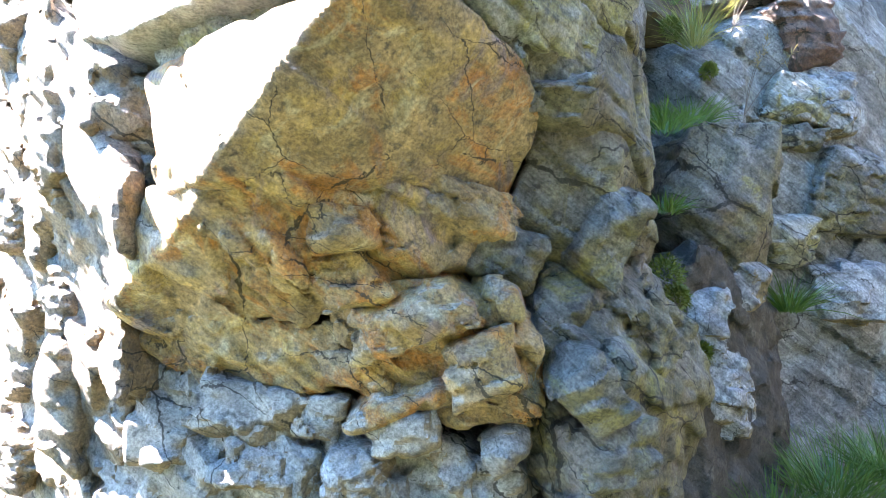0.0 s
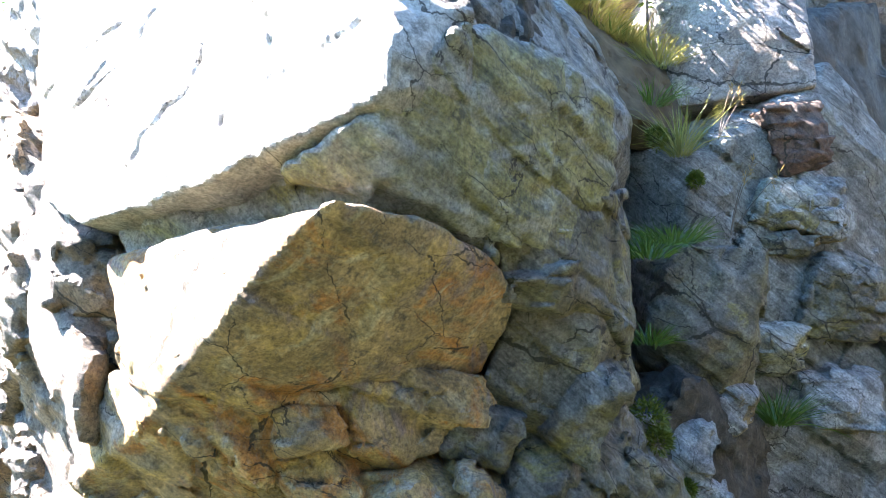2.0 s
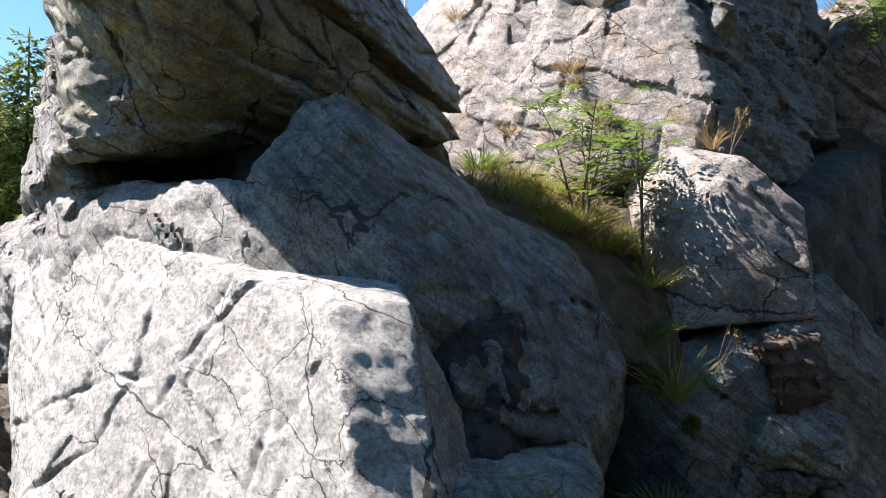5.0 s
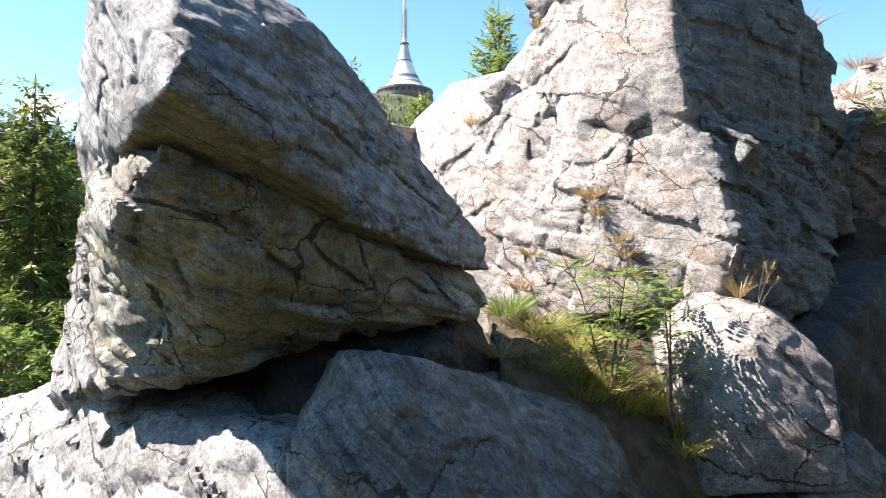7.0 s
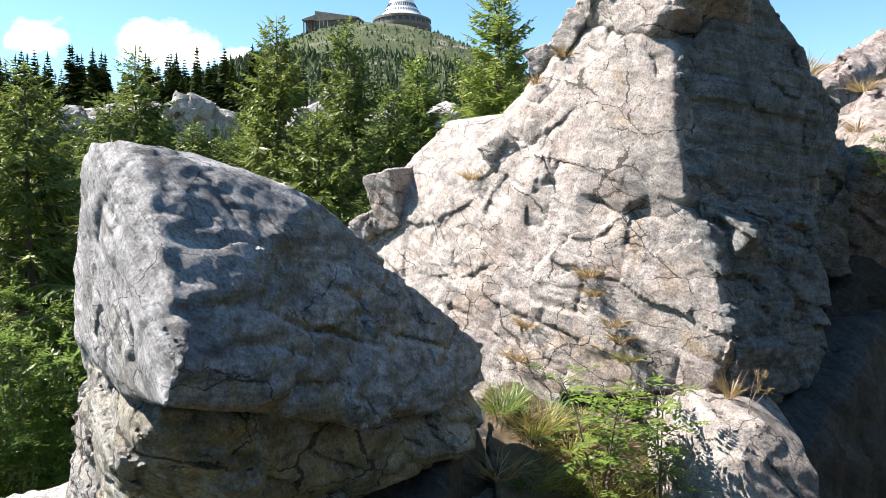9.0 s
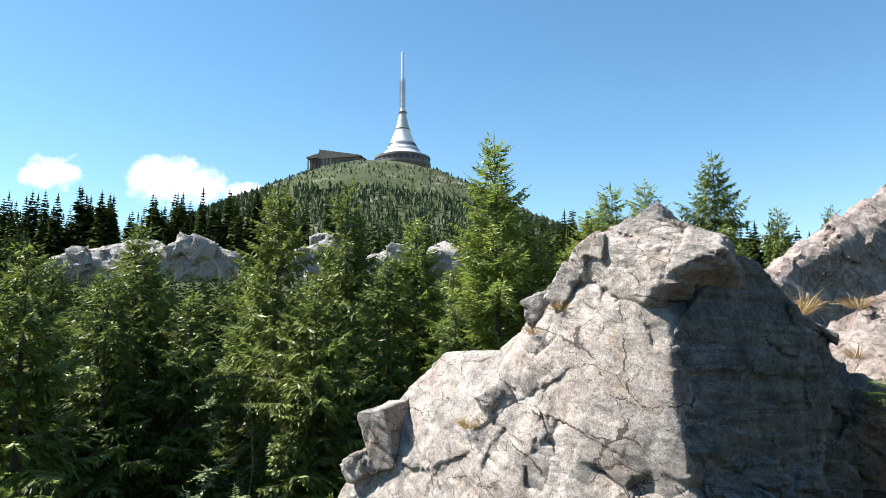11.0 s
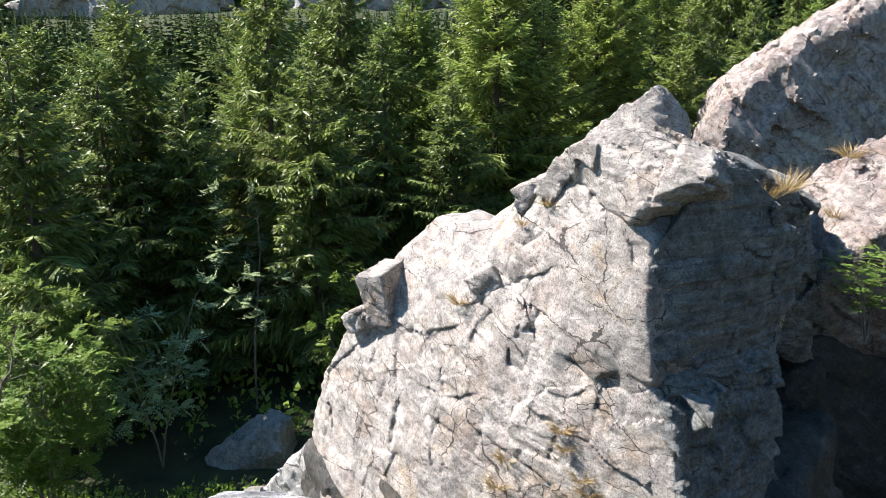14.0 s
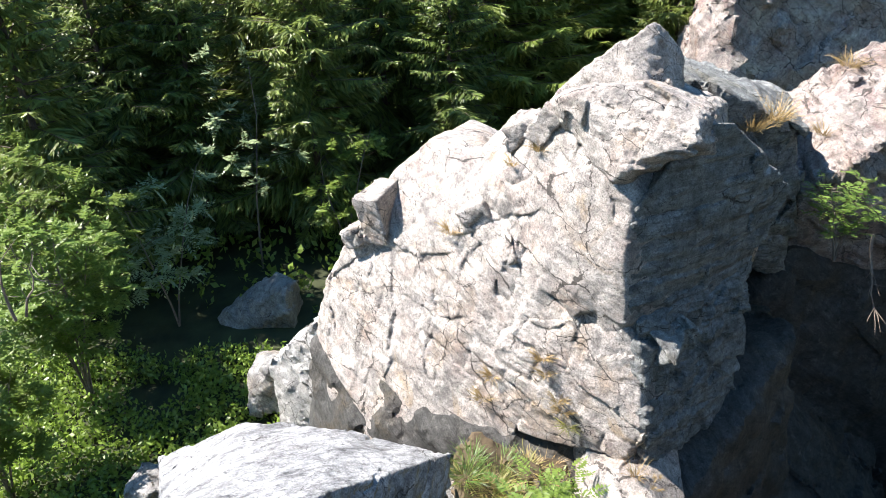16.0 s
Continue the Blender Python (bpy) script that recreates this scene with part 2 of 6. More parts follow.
def stone(name, pale, dark, stain, stain_amount, lichen=0.25, second=(0.30, 0.22, 0.19), second_amount=0.25, gloss=0.62, under=0.5, shade_edge=0.0, strata=0.25, crack=1.0, grain=FOLIATION, patches=()):
    """Schist: mottling and faint streaks along the grain, blotches of stain, lichen, jagged hairline cracks and grit."""
    m = Nodes(name)
    turn = Vector(grain).to_track_quat("Z", "Y").to_euler()
    flat = m.coords()
    grain = m.coords(turn, (1, 1, 4.5))
    streak = m.noise(grain, 3.1, 10, 0.72, 0.7)
    mottle = m.noise(m.coords((0.3, 0.2, 0.9)), 5.5, 11, 0.74, 0.5)
    blotch = m.noise(flat, 1.5, 9, 0.66, 0.6)
    blotch2 = m.noise(m.coords((0.4, 0.9, 0.2)), 2.3, 9, 0.66, 0.5)
    grit = m.noise(flat, 70, 5, 0.75)
    spots = m.noise(m.coords((1, 2, 0.3)), 11, 8, 0.72)
    along = min(0.45, 0.10 + strata * 0.9)
    tone = m.math("ADD", m.math("MULTIPLY", streak, along), m.math("MULTIPLY", mottle, 1.0 - along))
    col = m.mix(m.ramp(tone, 0.40, 0.60), dark, pale)
    col = m.mix(m.math("MULTIPLY", m.ramp(blotch, 0.62 - stain_amount * 0.35, 0.76 - stain_amount * 0.30), min(1.0, 0.35 + stain_amount)), col, m.mix(m.ramp(mottle, 0.42, 0.6), (stain[0] * 0.55, stain[1] * 0.55, stain[2] * 0.55), stain))
    # Light in the colour: sunward faces stay pale, others go darker ochre stain.
    sunward = m.node("VectorMath")
    sunward.operation = "DOT_PRODUCT"
    m.put(sunward.inputs[0], m.node("NewGeometry").outputs["Normal"])
    sunward.inputs[1].default_value = (-0.55, -0.30, 0.78)
    below = m.ramp(m.math("ADD", sunward.outputs["Value"], m.math("MULTIPLY", m.math("SUBTRACT", blotch, 0.5), 1.4)), 0.30 + shade_edge, -0.12 + shade_edge)
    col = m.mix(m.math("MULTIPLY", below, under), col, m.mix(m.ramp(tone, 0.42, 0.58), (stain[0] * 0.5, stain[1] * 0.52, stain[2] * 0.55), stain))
    col = m.mix(m.math("MULTIPLY", m.ramp(blotch2, 0.50, 0.66), second_amount), col, second)
    col = m.mix(m.math("MULTIPLY", m.ramp(spots, 0.56, 0.62), lichen), col, (0.36, 0.36, 0.315))
    col = m.mix(m.math("MULTIPLY", m.ramp(m.noise(flat, 17, 9, 0.78), 0.54, 0.63), 0.8), col, (dark[0] * 0.4, dark[1] * 0.4, dark[2] * 0.4))
    lines = m.noise(m.coords(turn, (0.5, 0.5, 15)), 2.6, 7, 0.6, 0.25)
    col = m.mix(m.math("MULTIPLY", m.ramp(lines, 0.50, 0.60), strata), col, (dark[0] * 0.35, dark[1] * 0.35, dark[2] * 0.35))
    sheets = m.noise(m.coords(turn, (0.8, 0.8, 17)), 2.6, 10, 0.72, 0.9)
    veined = m.math("MULTIPLY", m.ramp(m.noise(m.coords((0.9, 0.1, 0.4)), 1.9, 4, 0.6), 0.40, 0.62), min(0.6, 0.08 + strata * 0.9))
    col = m.mix(veined, col, m.mix(m.ramp(sheets, 0.38, 0.62), (0.22, 0.22, 0.22), (0.78, 0.78, 0.78)), "OVERLAY")
    for k, (hue, scale, cut, much) in enumerate(patches):
        spread = m.noise(m.coords((0.7 * k + 0.2, 0.4 * k, 1.1 * k), (1, 1, 1.7)), scale, 9, 0.66, 0.7)
        col = m.mix(m.math("MULTIPLY", m.ramp(spread, cut, cut + 0.09), much), col, m.mix(m.ramp(mottle, 0.42, 0.6), tuple(v * 0.62 for v in hue), hue))
    swing = m.node("VectorMath", Vector=m.node("TexNoise", Vector=flat, Scale=2.4, Detail=8.0, Roughness=0.62).outputs["Color"])
    swing.operation = "SCALE"
    swing.inputs["Scale"].default_value = 0.35
    shift = swing.outputs[0]
    cracks = None
    for size, stretch, width, mask in ((0.75, (1.0, 1.0, 1.7), 0.009, blotch2), (2.3, (1.0, 1.0, 2.2), 0.013, blotch)):
        warped = m.node("VectorMath", Vector=m.coords(turn, stretch))
        warped.operation = "ADD"
        m.put(warped.inputs[1], shift)
        vor = m.node("TexVoronoi", Vector=warped.outputs[0], Scale=size)
        vor.feature = "DISTANCE_TO_EDGE"
        reach = m.math("MULTIPLY", m.ramp(mask, 0.46, 0.68), width * crack)
        c = m.math("MULTIPLY", m.math("LESS_THAN", vor.outputs["Distance"], reach), 1.0)
        cracks = c if cracks is None else m.math("MAXIMUM", cracks, c)
    col = m.mix(m.math("MULTIPLY", cracks, 0.85), col, (0.03, 0.027, 0.024))
    col = m.mix(0.72, col, m.mix(m.ramp(grit, 0.36, 0.64), (0.22, 0.22, 0.22), (0.78, 0.78, 0.78)), "OVERLAY")
    pits = m.ramp(m.noise(m.coords((0.6, 0.2, 1.7), (1, 1, 1.4)), 36, 7, 0.8), 0.55, 0.61)
    col = m.mix(m.math("MULTIPLY", pits, 0.5), col, (dark[0] * 0.3, dark[1] * 0.3, dark[2] * 0.3))
    fleck = m.noise(m.coords((0.2, 1.3, 0.5)), 30, 6, 0.8)
    col = m.mix(m.math("MULTIPLY", m.ramp(fleck, 0.57, 0.65), 0.16), col, (pale[0] * 1.25, pale[1] * 1.25, pale[2] * 1.25))
    n = m.bump(m.noise(m.coords(turn, (1, 1, 1.5 + 6 * strata)), 8, 10, 0.75), 0.9, 0.035)
    n = m.bump(lines, 0.05 + strata * 0.7, 0.02, n)
    n = m.bump(sheets, 0.12 + strata * 0.5, 0.014, n)
    chips = m.node("TexVoronoi", Vector=m.coords(turn, (1, 1, 2.2)), Scale=13.0)
    chips.distance = "CHEBYCHEV"
    n = m.bump(chips.outputs["Distance"], 0.25, 0.02, n)
    slabs = m.node("TexVoronoi", Vector=m.coords(turn, (1, 1, 1.8)), Scale=4.2)
    slabs.distance = "CHEBYCHEV"
    n = m.bump(slabs.outputs["Distance"], 0.12, 0.05, n)
    n = m.bump(m.noise(flat, 42, 8, 0.78), 0.9, 0.017, n)
    n = m.bump(m.math("SUBTRACT", 1.0, pits), 0.5, 0.012, n)
    n = m.bump(m.math("SUBTRACT", 1.0, cracks), 0.8, 0.012, n)
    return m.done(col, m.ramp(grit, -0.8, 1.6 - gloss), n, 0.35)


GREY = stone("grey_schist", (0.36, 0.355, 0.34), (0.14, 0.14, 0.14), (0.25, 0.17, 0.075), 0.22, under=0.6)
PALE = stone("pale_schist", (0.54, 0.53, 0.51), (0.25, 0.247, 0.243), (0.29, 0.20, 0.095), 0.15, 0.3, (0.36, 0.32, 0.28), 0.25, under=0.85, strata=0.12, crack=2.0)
OCHRE = stone("ochre_schist", (0.62, 0.57, 0.49), (0.24, 0.21, 0.18), (0.52, 0.335, 0.12), 0.36, 0.08, (0.30, 0.25, 0.22), 0.4, under=0.8, shade_edge=0.5, strata=0.2, crack=1.2,
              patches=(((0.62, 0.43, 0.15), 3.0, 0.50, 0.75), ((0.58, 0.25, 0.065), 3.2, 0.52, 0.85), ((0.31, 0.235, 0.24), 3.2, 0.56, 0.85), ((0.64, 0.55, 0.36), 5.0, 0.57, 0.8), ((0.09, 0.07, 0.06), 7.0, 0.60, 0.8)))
GREEN = stone("green_schist", (0.30, 0.295, 0.275), (0.10, 0.098, 0.092), (0.24, 0.205, 0.06), 0.36, 0.15, (0.17, 0.115, 0.10), 0.5, under=0.6, shade_edge=-0.1, strata=0.3, crack=2.0,
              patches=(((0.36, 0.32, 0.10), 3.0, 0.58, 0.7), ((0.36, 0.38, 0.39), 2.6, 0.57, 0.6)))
OLIVE = stone("olive_schist", (0.55, 0.54, 0.49), (0.19, 0.19, 0.165), (0.34, 0.30, 0.085), 0.25, 0.15, (0.42, 0.42, 0.40), 0.5, under=0.8, shade_edge=0.1, strata=0.4,
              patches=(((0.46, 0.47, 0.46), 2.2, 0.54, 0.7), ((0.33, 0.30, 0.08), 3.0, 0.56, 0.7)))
BLUE = stone("blue_schist", (0.58, 0.59, 0.60), (0.18, 0.185, 0.192), (0.34, 0.25, 0.10), 0.08, 0.25, (0.19, 0.165, 0.15), 0.3, under=0.95, shade_edge=-0.28, strata=0.4,
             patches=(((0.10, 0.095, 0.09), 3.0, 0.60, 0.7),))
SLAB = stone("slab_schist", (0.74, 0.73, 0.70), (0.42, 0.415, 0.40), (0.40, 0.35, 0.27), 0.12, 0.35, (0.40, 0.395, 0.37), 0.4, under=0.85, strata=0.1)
UNDER = stone("underside_schist", (0.56, 0.54, 0.48), (0.20, 0.19, 0.165), (0.40, 0.31, 0.13), 0.30, 0.12, (0.40, 0.41, 0.40), 0.4, under=0.85, shade_edge=0.0, strata=0.3, crack=2.2, grain=(0.55, -0.30, 0.78),
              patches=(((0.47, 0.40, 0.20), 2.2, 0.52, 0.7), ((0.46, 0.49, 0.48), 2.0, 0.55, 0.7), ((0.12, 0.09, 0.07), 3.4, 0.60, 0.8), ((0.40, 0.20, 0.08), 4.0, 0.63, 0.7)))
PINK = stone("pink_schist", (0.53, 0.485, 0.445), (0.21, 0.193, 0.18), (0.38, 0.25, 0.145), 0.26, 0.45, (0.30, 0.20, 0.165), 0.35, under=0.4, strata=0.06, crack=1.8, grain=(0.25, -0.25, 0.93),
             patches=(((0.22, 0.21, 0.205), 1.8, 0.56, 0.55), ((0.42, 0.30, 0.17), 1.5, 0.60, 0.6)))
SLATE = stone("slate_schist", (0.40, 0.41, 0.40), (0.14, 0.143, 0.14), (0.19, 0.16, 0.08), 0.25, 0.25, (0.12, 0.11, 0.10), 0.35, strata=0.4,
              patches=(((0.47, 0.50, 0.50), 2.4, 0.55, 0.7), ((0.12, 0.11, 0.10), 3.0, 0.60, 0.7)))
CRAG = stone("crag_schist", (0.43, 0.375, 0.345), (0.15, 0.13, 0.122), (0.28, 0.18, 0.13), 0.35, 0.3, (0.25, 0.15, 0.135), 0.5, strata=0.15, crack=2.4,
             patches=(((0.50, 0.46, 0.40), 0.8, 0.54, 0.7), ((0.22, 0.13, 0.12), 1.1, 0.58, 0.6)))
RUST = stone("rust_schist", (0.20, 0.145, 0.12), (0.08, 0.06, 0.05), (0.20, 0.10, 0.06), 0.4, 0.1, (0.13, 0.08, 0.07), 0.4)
# Greenish stone of the pillar's side away from the sun, darkened with its shade.
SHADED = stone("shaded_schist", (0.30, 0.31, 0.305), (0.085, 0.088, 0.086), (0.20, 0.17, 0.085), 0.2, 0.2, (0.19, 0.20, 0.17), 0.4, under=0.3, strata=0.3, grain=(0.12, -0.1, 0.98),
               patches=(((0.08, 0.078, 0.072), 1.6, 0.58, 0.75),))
LEFTWALL = stone("brown_schist", (0.40, 0.37, 0.33), (0.14, 0.128, 0.115), (0.34, 0.22, 0.10), 0.35, 0.15, (0.26, 0.24, 0.25), 0.5, under=0.8, shade_edge=0.2, strata=0.2, crack=1.6, patches=(((0.40, 0.22, 0.08), 2.6, 0.60, 0.7),))
# Albedo lowered so rock in gaps and the gully reads as deep shade.
SHADE_DARK = stone("shade_dark_schist", (0.10, 0.098, 0.093), (0.038, 0.038, 0.036), (0.11, 0.08, 0.04), 0.3, 0.15, (0.06, 0.05, 0.045), 0.4)


def leafage(name, light, deep, scale=2.0, through_light=0.35):
    m = Nodes(name)
    rnd = m.node("ObjectInfo").outputs["Random"]
    isl = m.node("NewGeometry").outputs["Random Per Island"]
    n = m.noise(m.coords(), scale, 4)
    f = m.math("ADD", m.math("MULTIPLY", n, 0.6), m.math("MULTIPLY", isl, 0.4))
    col = m.mix(m.ramp(f, 0.25, 0.8), deep, light)
    col = m.mix(m.math("MULTIPLY", rnd, 0.35), col, (light[0] * 1.05, light[1] * 0.9, light[2] * 0.8))
    a = m.node("BsdfDiffuse", Color=col)
    b = m.node("BsdfTranslucent", Color=col)
    g = m.node("BsdfGlossy", Color=(0.6, 0.6, 0.6, 1), Roughness=0.45)
    s = m.node("MixShader", Fac=through_light)
    m.put(s.inputs[1], a.outputs[0]); m.put(s.inputs[2], b.outputs[0])
    s2 = m.node("MixShader", Fac=0.05)
    m.put(s2.inputs[1], s.outputs[0]); m.put(s2.inputs[2], g.outputs[0])
    m.put(m.out.inputs[0], s2.outputs[0])
    return m.mat


SPRUCE = leafage("spruce_needles", (0.22, 0.295, 0.066), (0.022, 0.047, 0.012), 1.6, 0.32)
LARCH = leafage("larch_needles", (0.28, 0.37, 0.08), (0.08, 0.135, 0.03), 1.6, 0.40)
FARWOOD = leafage("far_needles", (0.075, 0.11, 0.03), (0.02, 0.04, 0.013), 0.05, 0.1)
ROWAN = leafage("rowan_leaf", (0.21, 0.30, 0.058), (0.08, 0.155, 0.028), 4, 0.5)
BUSH = leafage("bush_leaf", (0.25, 0.38, 0.065), (0.07, 0.13, 0.022), 2, 0.45)
SILVERLEAF = leafage("pale_leaf", (0.34, 0.44, 0.24), (0.13, 0.20, 0.10), 3, 0.35)
BLADE = leafage("grass_blade", (0.37, 0.34, 0.11), (0.18, 0.21, 0.05), 6, 0.42)
STRAW = leafage("dry_grass", (0.42, 0.32, 0.16), (0.22, 0.16, 0.06), 6, 0.35)
GREENBLADE = leafage("green_blade", (0.12, 0.22, 0.04), (0.05, 0.11, 0.02), 6, 0.4)
MOSS = leafage("moss", (0.16, 0.20, 0.03), (0.06, 0.09, 0.015), 20, 0.2)


def bark(name, a, b):
    m = Nodes(name)
    v = m.coords((0, 0, 0), (1, 1, 0.25))
    n = m.noise(v, 30, 6, 0.65)
    return m.done(m.mix(m.ramp(n, 0.3, 0.7), a, b), 0.9, m.bump(n, 0.6, 0.01))


BARK = bark("spruce_bark", (0.05, 0.04, 0.032), (0.14, 0.11, 0.09))
TWIG = bark("rowan_bark", (0.09, 0.07, 0.06), (0.20, 0.17, 0.14))


def plain(name, a, b, scale, rough=0.8, metal=0.0, bumpy=0.02):
    m = Nodes(name)
    n = m.noise(m.coords(), scale, 7, 0.62)
    m.bsdf.inputs["Metallic"].default_value = metal
    return m.done(m.mix(m.ramp(n, 0.3, 0.7), a, b), rough, m.bump(n, 0.4, bumpy))


def hillside():
    m = Nodes("forest_floor")
    fine, broad = m.noise(m.coords(), 1.1, 8, 0.65), m.noise(m.coords(), 0.022, 7, 0.62, 0.3)
    col = m.mix(m.ramp(fine, 0.3, 0.7), (0.018, 0.022, 0.011), (0.045, 0.055, 0.022))
    far = m.ramp(m.node("SeparateXYZ", Vector=m.node("TexCoord").outputs["Object"]).outputs[2], 30.0, 60.0)
    meadow = m.mix(m.ramp(broad, 0.35, 0.6), (0.020, 0.036, 0.012), (0.048, 0.062, 0.020))
    meadow = m.mix(m.ramp(m.noise(m.coords((0, 0, 1)), 0.03, 8, 0.7), 0.56, 0.66), meadow, (0.20, 0.185, 0.16))
    return m.done(m.mix(far, col, meadow), 0.95, m.bump(fine, 0.5, 0.05))


SOIL = hillside()
HUMUS = plain("humus", (0.05, 0.035, 0.022), (0.13, 0.10, 0.06), 9, 0.95)
CLAD = plain("white_cladding", (0.62, 0.63, 0.65), (0.72, 0.73, 0.74), 0.15, 0.45)
GREYCLAD = plain("grey_cladding", (0.34, 0.36, 0.39), (0.44, 0.46, 0.49), 0.3, 0.5)
DARKWALL = plain("dark_wall", (0.09, 0.085, 0.08), (0.17, 0.155, 0.14), 0.4, 0.7)
BROWNWALL = plain("brown_wall", (0.080, 0.065, 0.055), (0.130, 0.110, 0.095), 0.5, 0.8)
PANE = plain("window_glass", (0.03, 0.035, 0.04), (0.06, 0.07, 0.08), 0.3, 0.15, 0.0, 0.0)

# ---- the crag: lower wall, slab, boulder, gully and pillar ----
# cracks as runs of points: each leg is a cut of its own
def legs(runs):
    return [(a, b, width, depth) for width, depth, pts in runs for a, b in zip(pts, pts[1:])]


PILLAR_CRACKS = legs((
    (0.0, 0.029, ((-0.11, 6.89, 6.11), (0.07, 6.59, 5.81), (0.1, 6.48, 5.61), (0.38, 6.21, 5.74))),
    (0.0, 0.039, ((-0.35, 7.69, 6.73), (-0.29, 7.29, 6.4), (-0.14, 6.93, 6.13))),
    (0.0, 0.032, ((-1.27, 7.83, 5.13), (-0.78, 7.51, 5.71), (-0.43, 7.26, 6.09), (-0.11, 6.89, 6.11), (0.23, 6.57, 6.31))),
    (0.0, 0.028, ((-1.14, 7.82, 5.64), (-1.19, 7.74, 5.1), (-1.11, 7.41, 4.62))),
    (0.0, 0.055, ((1.12, 5.69, 6.36), (1.37, 5.52, 6.21), (1.52, 5.44, 6.32))),
    (0.0, 0.027, ((0.34, 6.4, 6.15), (0.4, 6.41, 6.37), (0.55, 6.3, 6.54))),
    (0.0, 0.027, ((0.64, 6.02, 6.03), (0.69, 6.06, 6.3), (0.88, 5.93, 6.52))),
    (0.0, 0.027, ((-0.43, 7.14, 5.81), (-0.36, 6.92, 5.39), (-0.42, 6.82, 4.9))),
    (0.0, 0.032, ((0.86, 6.03, 6.75), (0.88, 5.94, 6.57))),
    (0.0, 0.030, ((1.56, 5.48, 7.39), (1.6, 5.43, 7.22))),
    (0.0, 0.029, ((0.24, 6.63, 6.47), (0.5, 6.38, 6.62), (0.74, 6.21, 6.9), (1.01, 5.97, 7.09))),
    (0.0, 0.032, ((1.15, 6.08, 7.72), (1.27, 5.9, 7.62), (1.43, 5.87, 8.01))),
    (0.0, 0.027, ((0.07, 6.44, 5.39), (-0.02, 6.45, 5.13), (0.03, 6.34, 4.8))),
    (0.0, 0.027, ((0.45, 6.1, 5.4), (0.65, 5.92, 5.27), (0.7, 5.85, 5.01))),
    (0.0, 0.027, ((1.41, 5.5, 6.29), (1.43, 5.47, 5.83))),
    (0.0, 0.027, ((-0.23, 6.85, 5.62), (0.07, 6.51, 5.6))),
    (0.0, 0.027, ((0.93, 5.8, 6.03), (1.15, 5.63, 6.01), (1.41, 5.49, 6.14)))))

SLAB_CRACKS = legs((
    (0.008, 0.034, ((-0.88, 2.74, 3.9), (-0.88, 2.68, 3.76), (-0.9, 2.62, 3.62), (-1.03, 2.6, 3.4), (-1.35, 2.75, 3.2))),
    (0.008, 0.034, ((-0.4, 2.46, 3.96), (-0.57, 2.51, 3.83), (-0.66, 2.5, 3.7), (-0.57, 2.37, 3.57), (-0.39, 2.17, 3.39))),
    (0.008, 0.034, ((-0.67, 2.38, 3.44), (-0.72, 2.32, 3.27), (-0.86, 2.34, 3.11), (-0.93, 2.31, 2.96))),
    (0.003, 0.016, ((-0.36, 2.36, 3.82), (-0.33, 2.25, 3.64), (-0.37, 2.15, 3.38))),
    (0.006, 0.026, ((-0.57, 2.2, 3.21), (-0.58, 2.11, 3.02))),
    (0.004, 0.022, ((-1.69, 3.21, 3.37), (-1.42, 2.94, 3.46), (-1.02, 2.7, 3.62), (-0.81, 2.58, 3.66))),
    (0.004, 0.022, ((-0.23, 2.21, 3.69), (-0.12, 2.17, 3.75))),
    (0.003, 0.016, ((-0.04, 1.94, 3.4), (-0.29, 2.03, 3.24), (-0.47, 2.11, 3.18)))))

rock("bedrock", [(-2.6, 4.3, -0.6), (-2.6, 4.4, 1.3), (-1.3, 3.05, 1.35), (-0.4, 2.85, 1.2), (0.5, 2.8, 1.2), (1.0, 3.5, 1.1), (1.1, 3.4, -0.6), (0.3, 2.6, -0.6), (-1.4, 2.9, -0.6),
                 (1.5, 6.5, -0.6), (-2.8, 6.5, -0.6), (1.2, 6.0, 3.4), (-2.2, 6.0, 4.0), (-2.0, 4.3, 4.0), (0.6, 4.2, 3.4), (-1.5, 3.5, 2.4), (0.6, 3.4, 2.4)], GREY,
     "grey cracked bedrock at the foot of the crag", 0.09, 0.05, 0.5, seed=1)
rock("rock_slab", [(-0.30, 1.95, 3.00), (-0.06, 1.83, 3.11), (-0.56, 2.06, 2.91), (-1.10, 2.34, 2.81), (-1.46, 2.80, 2.95), (-1.50, 2.85, 3.20), (-2.02, 3.70, 3.70), (-2.0, 3.64, 4.14), (-1.24, 3.06, 4.22),
                   (-0.53, 2.58, 4.02), (-0.15, 2.20, 3.93), (-0.04, 1.87, 3.32), (0.17, 1.99, 3.38), (0.19, 2.03, 3.16), (-0.10, 2.03, 3.67), (0.10, 2.16, 3.74), (0.07, 2.28, 3.93), (0.10, 2.30, 2.88),
                   (0.5, 3.2, 2.9), (-1.0, 3.6, 2.7), (-0.6, 2.5, 2.76), (-1.8, 4.3, 4.2), (-0.2, 3.6, 4.2)], SLAB,
     "sunlit pale grey schist slab with dark curved cracks", 0.0125, 0.007, 0.45, 0.03, 0.006, seed=2, flat=3.0, round_off=0.004,
     cuts=SLAB_CRACKS)
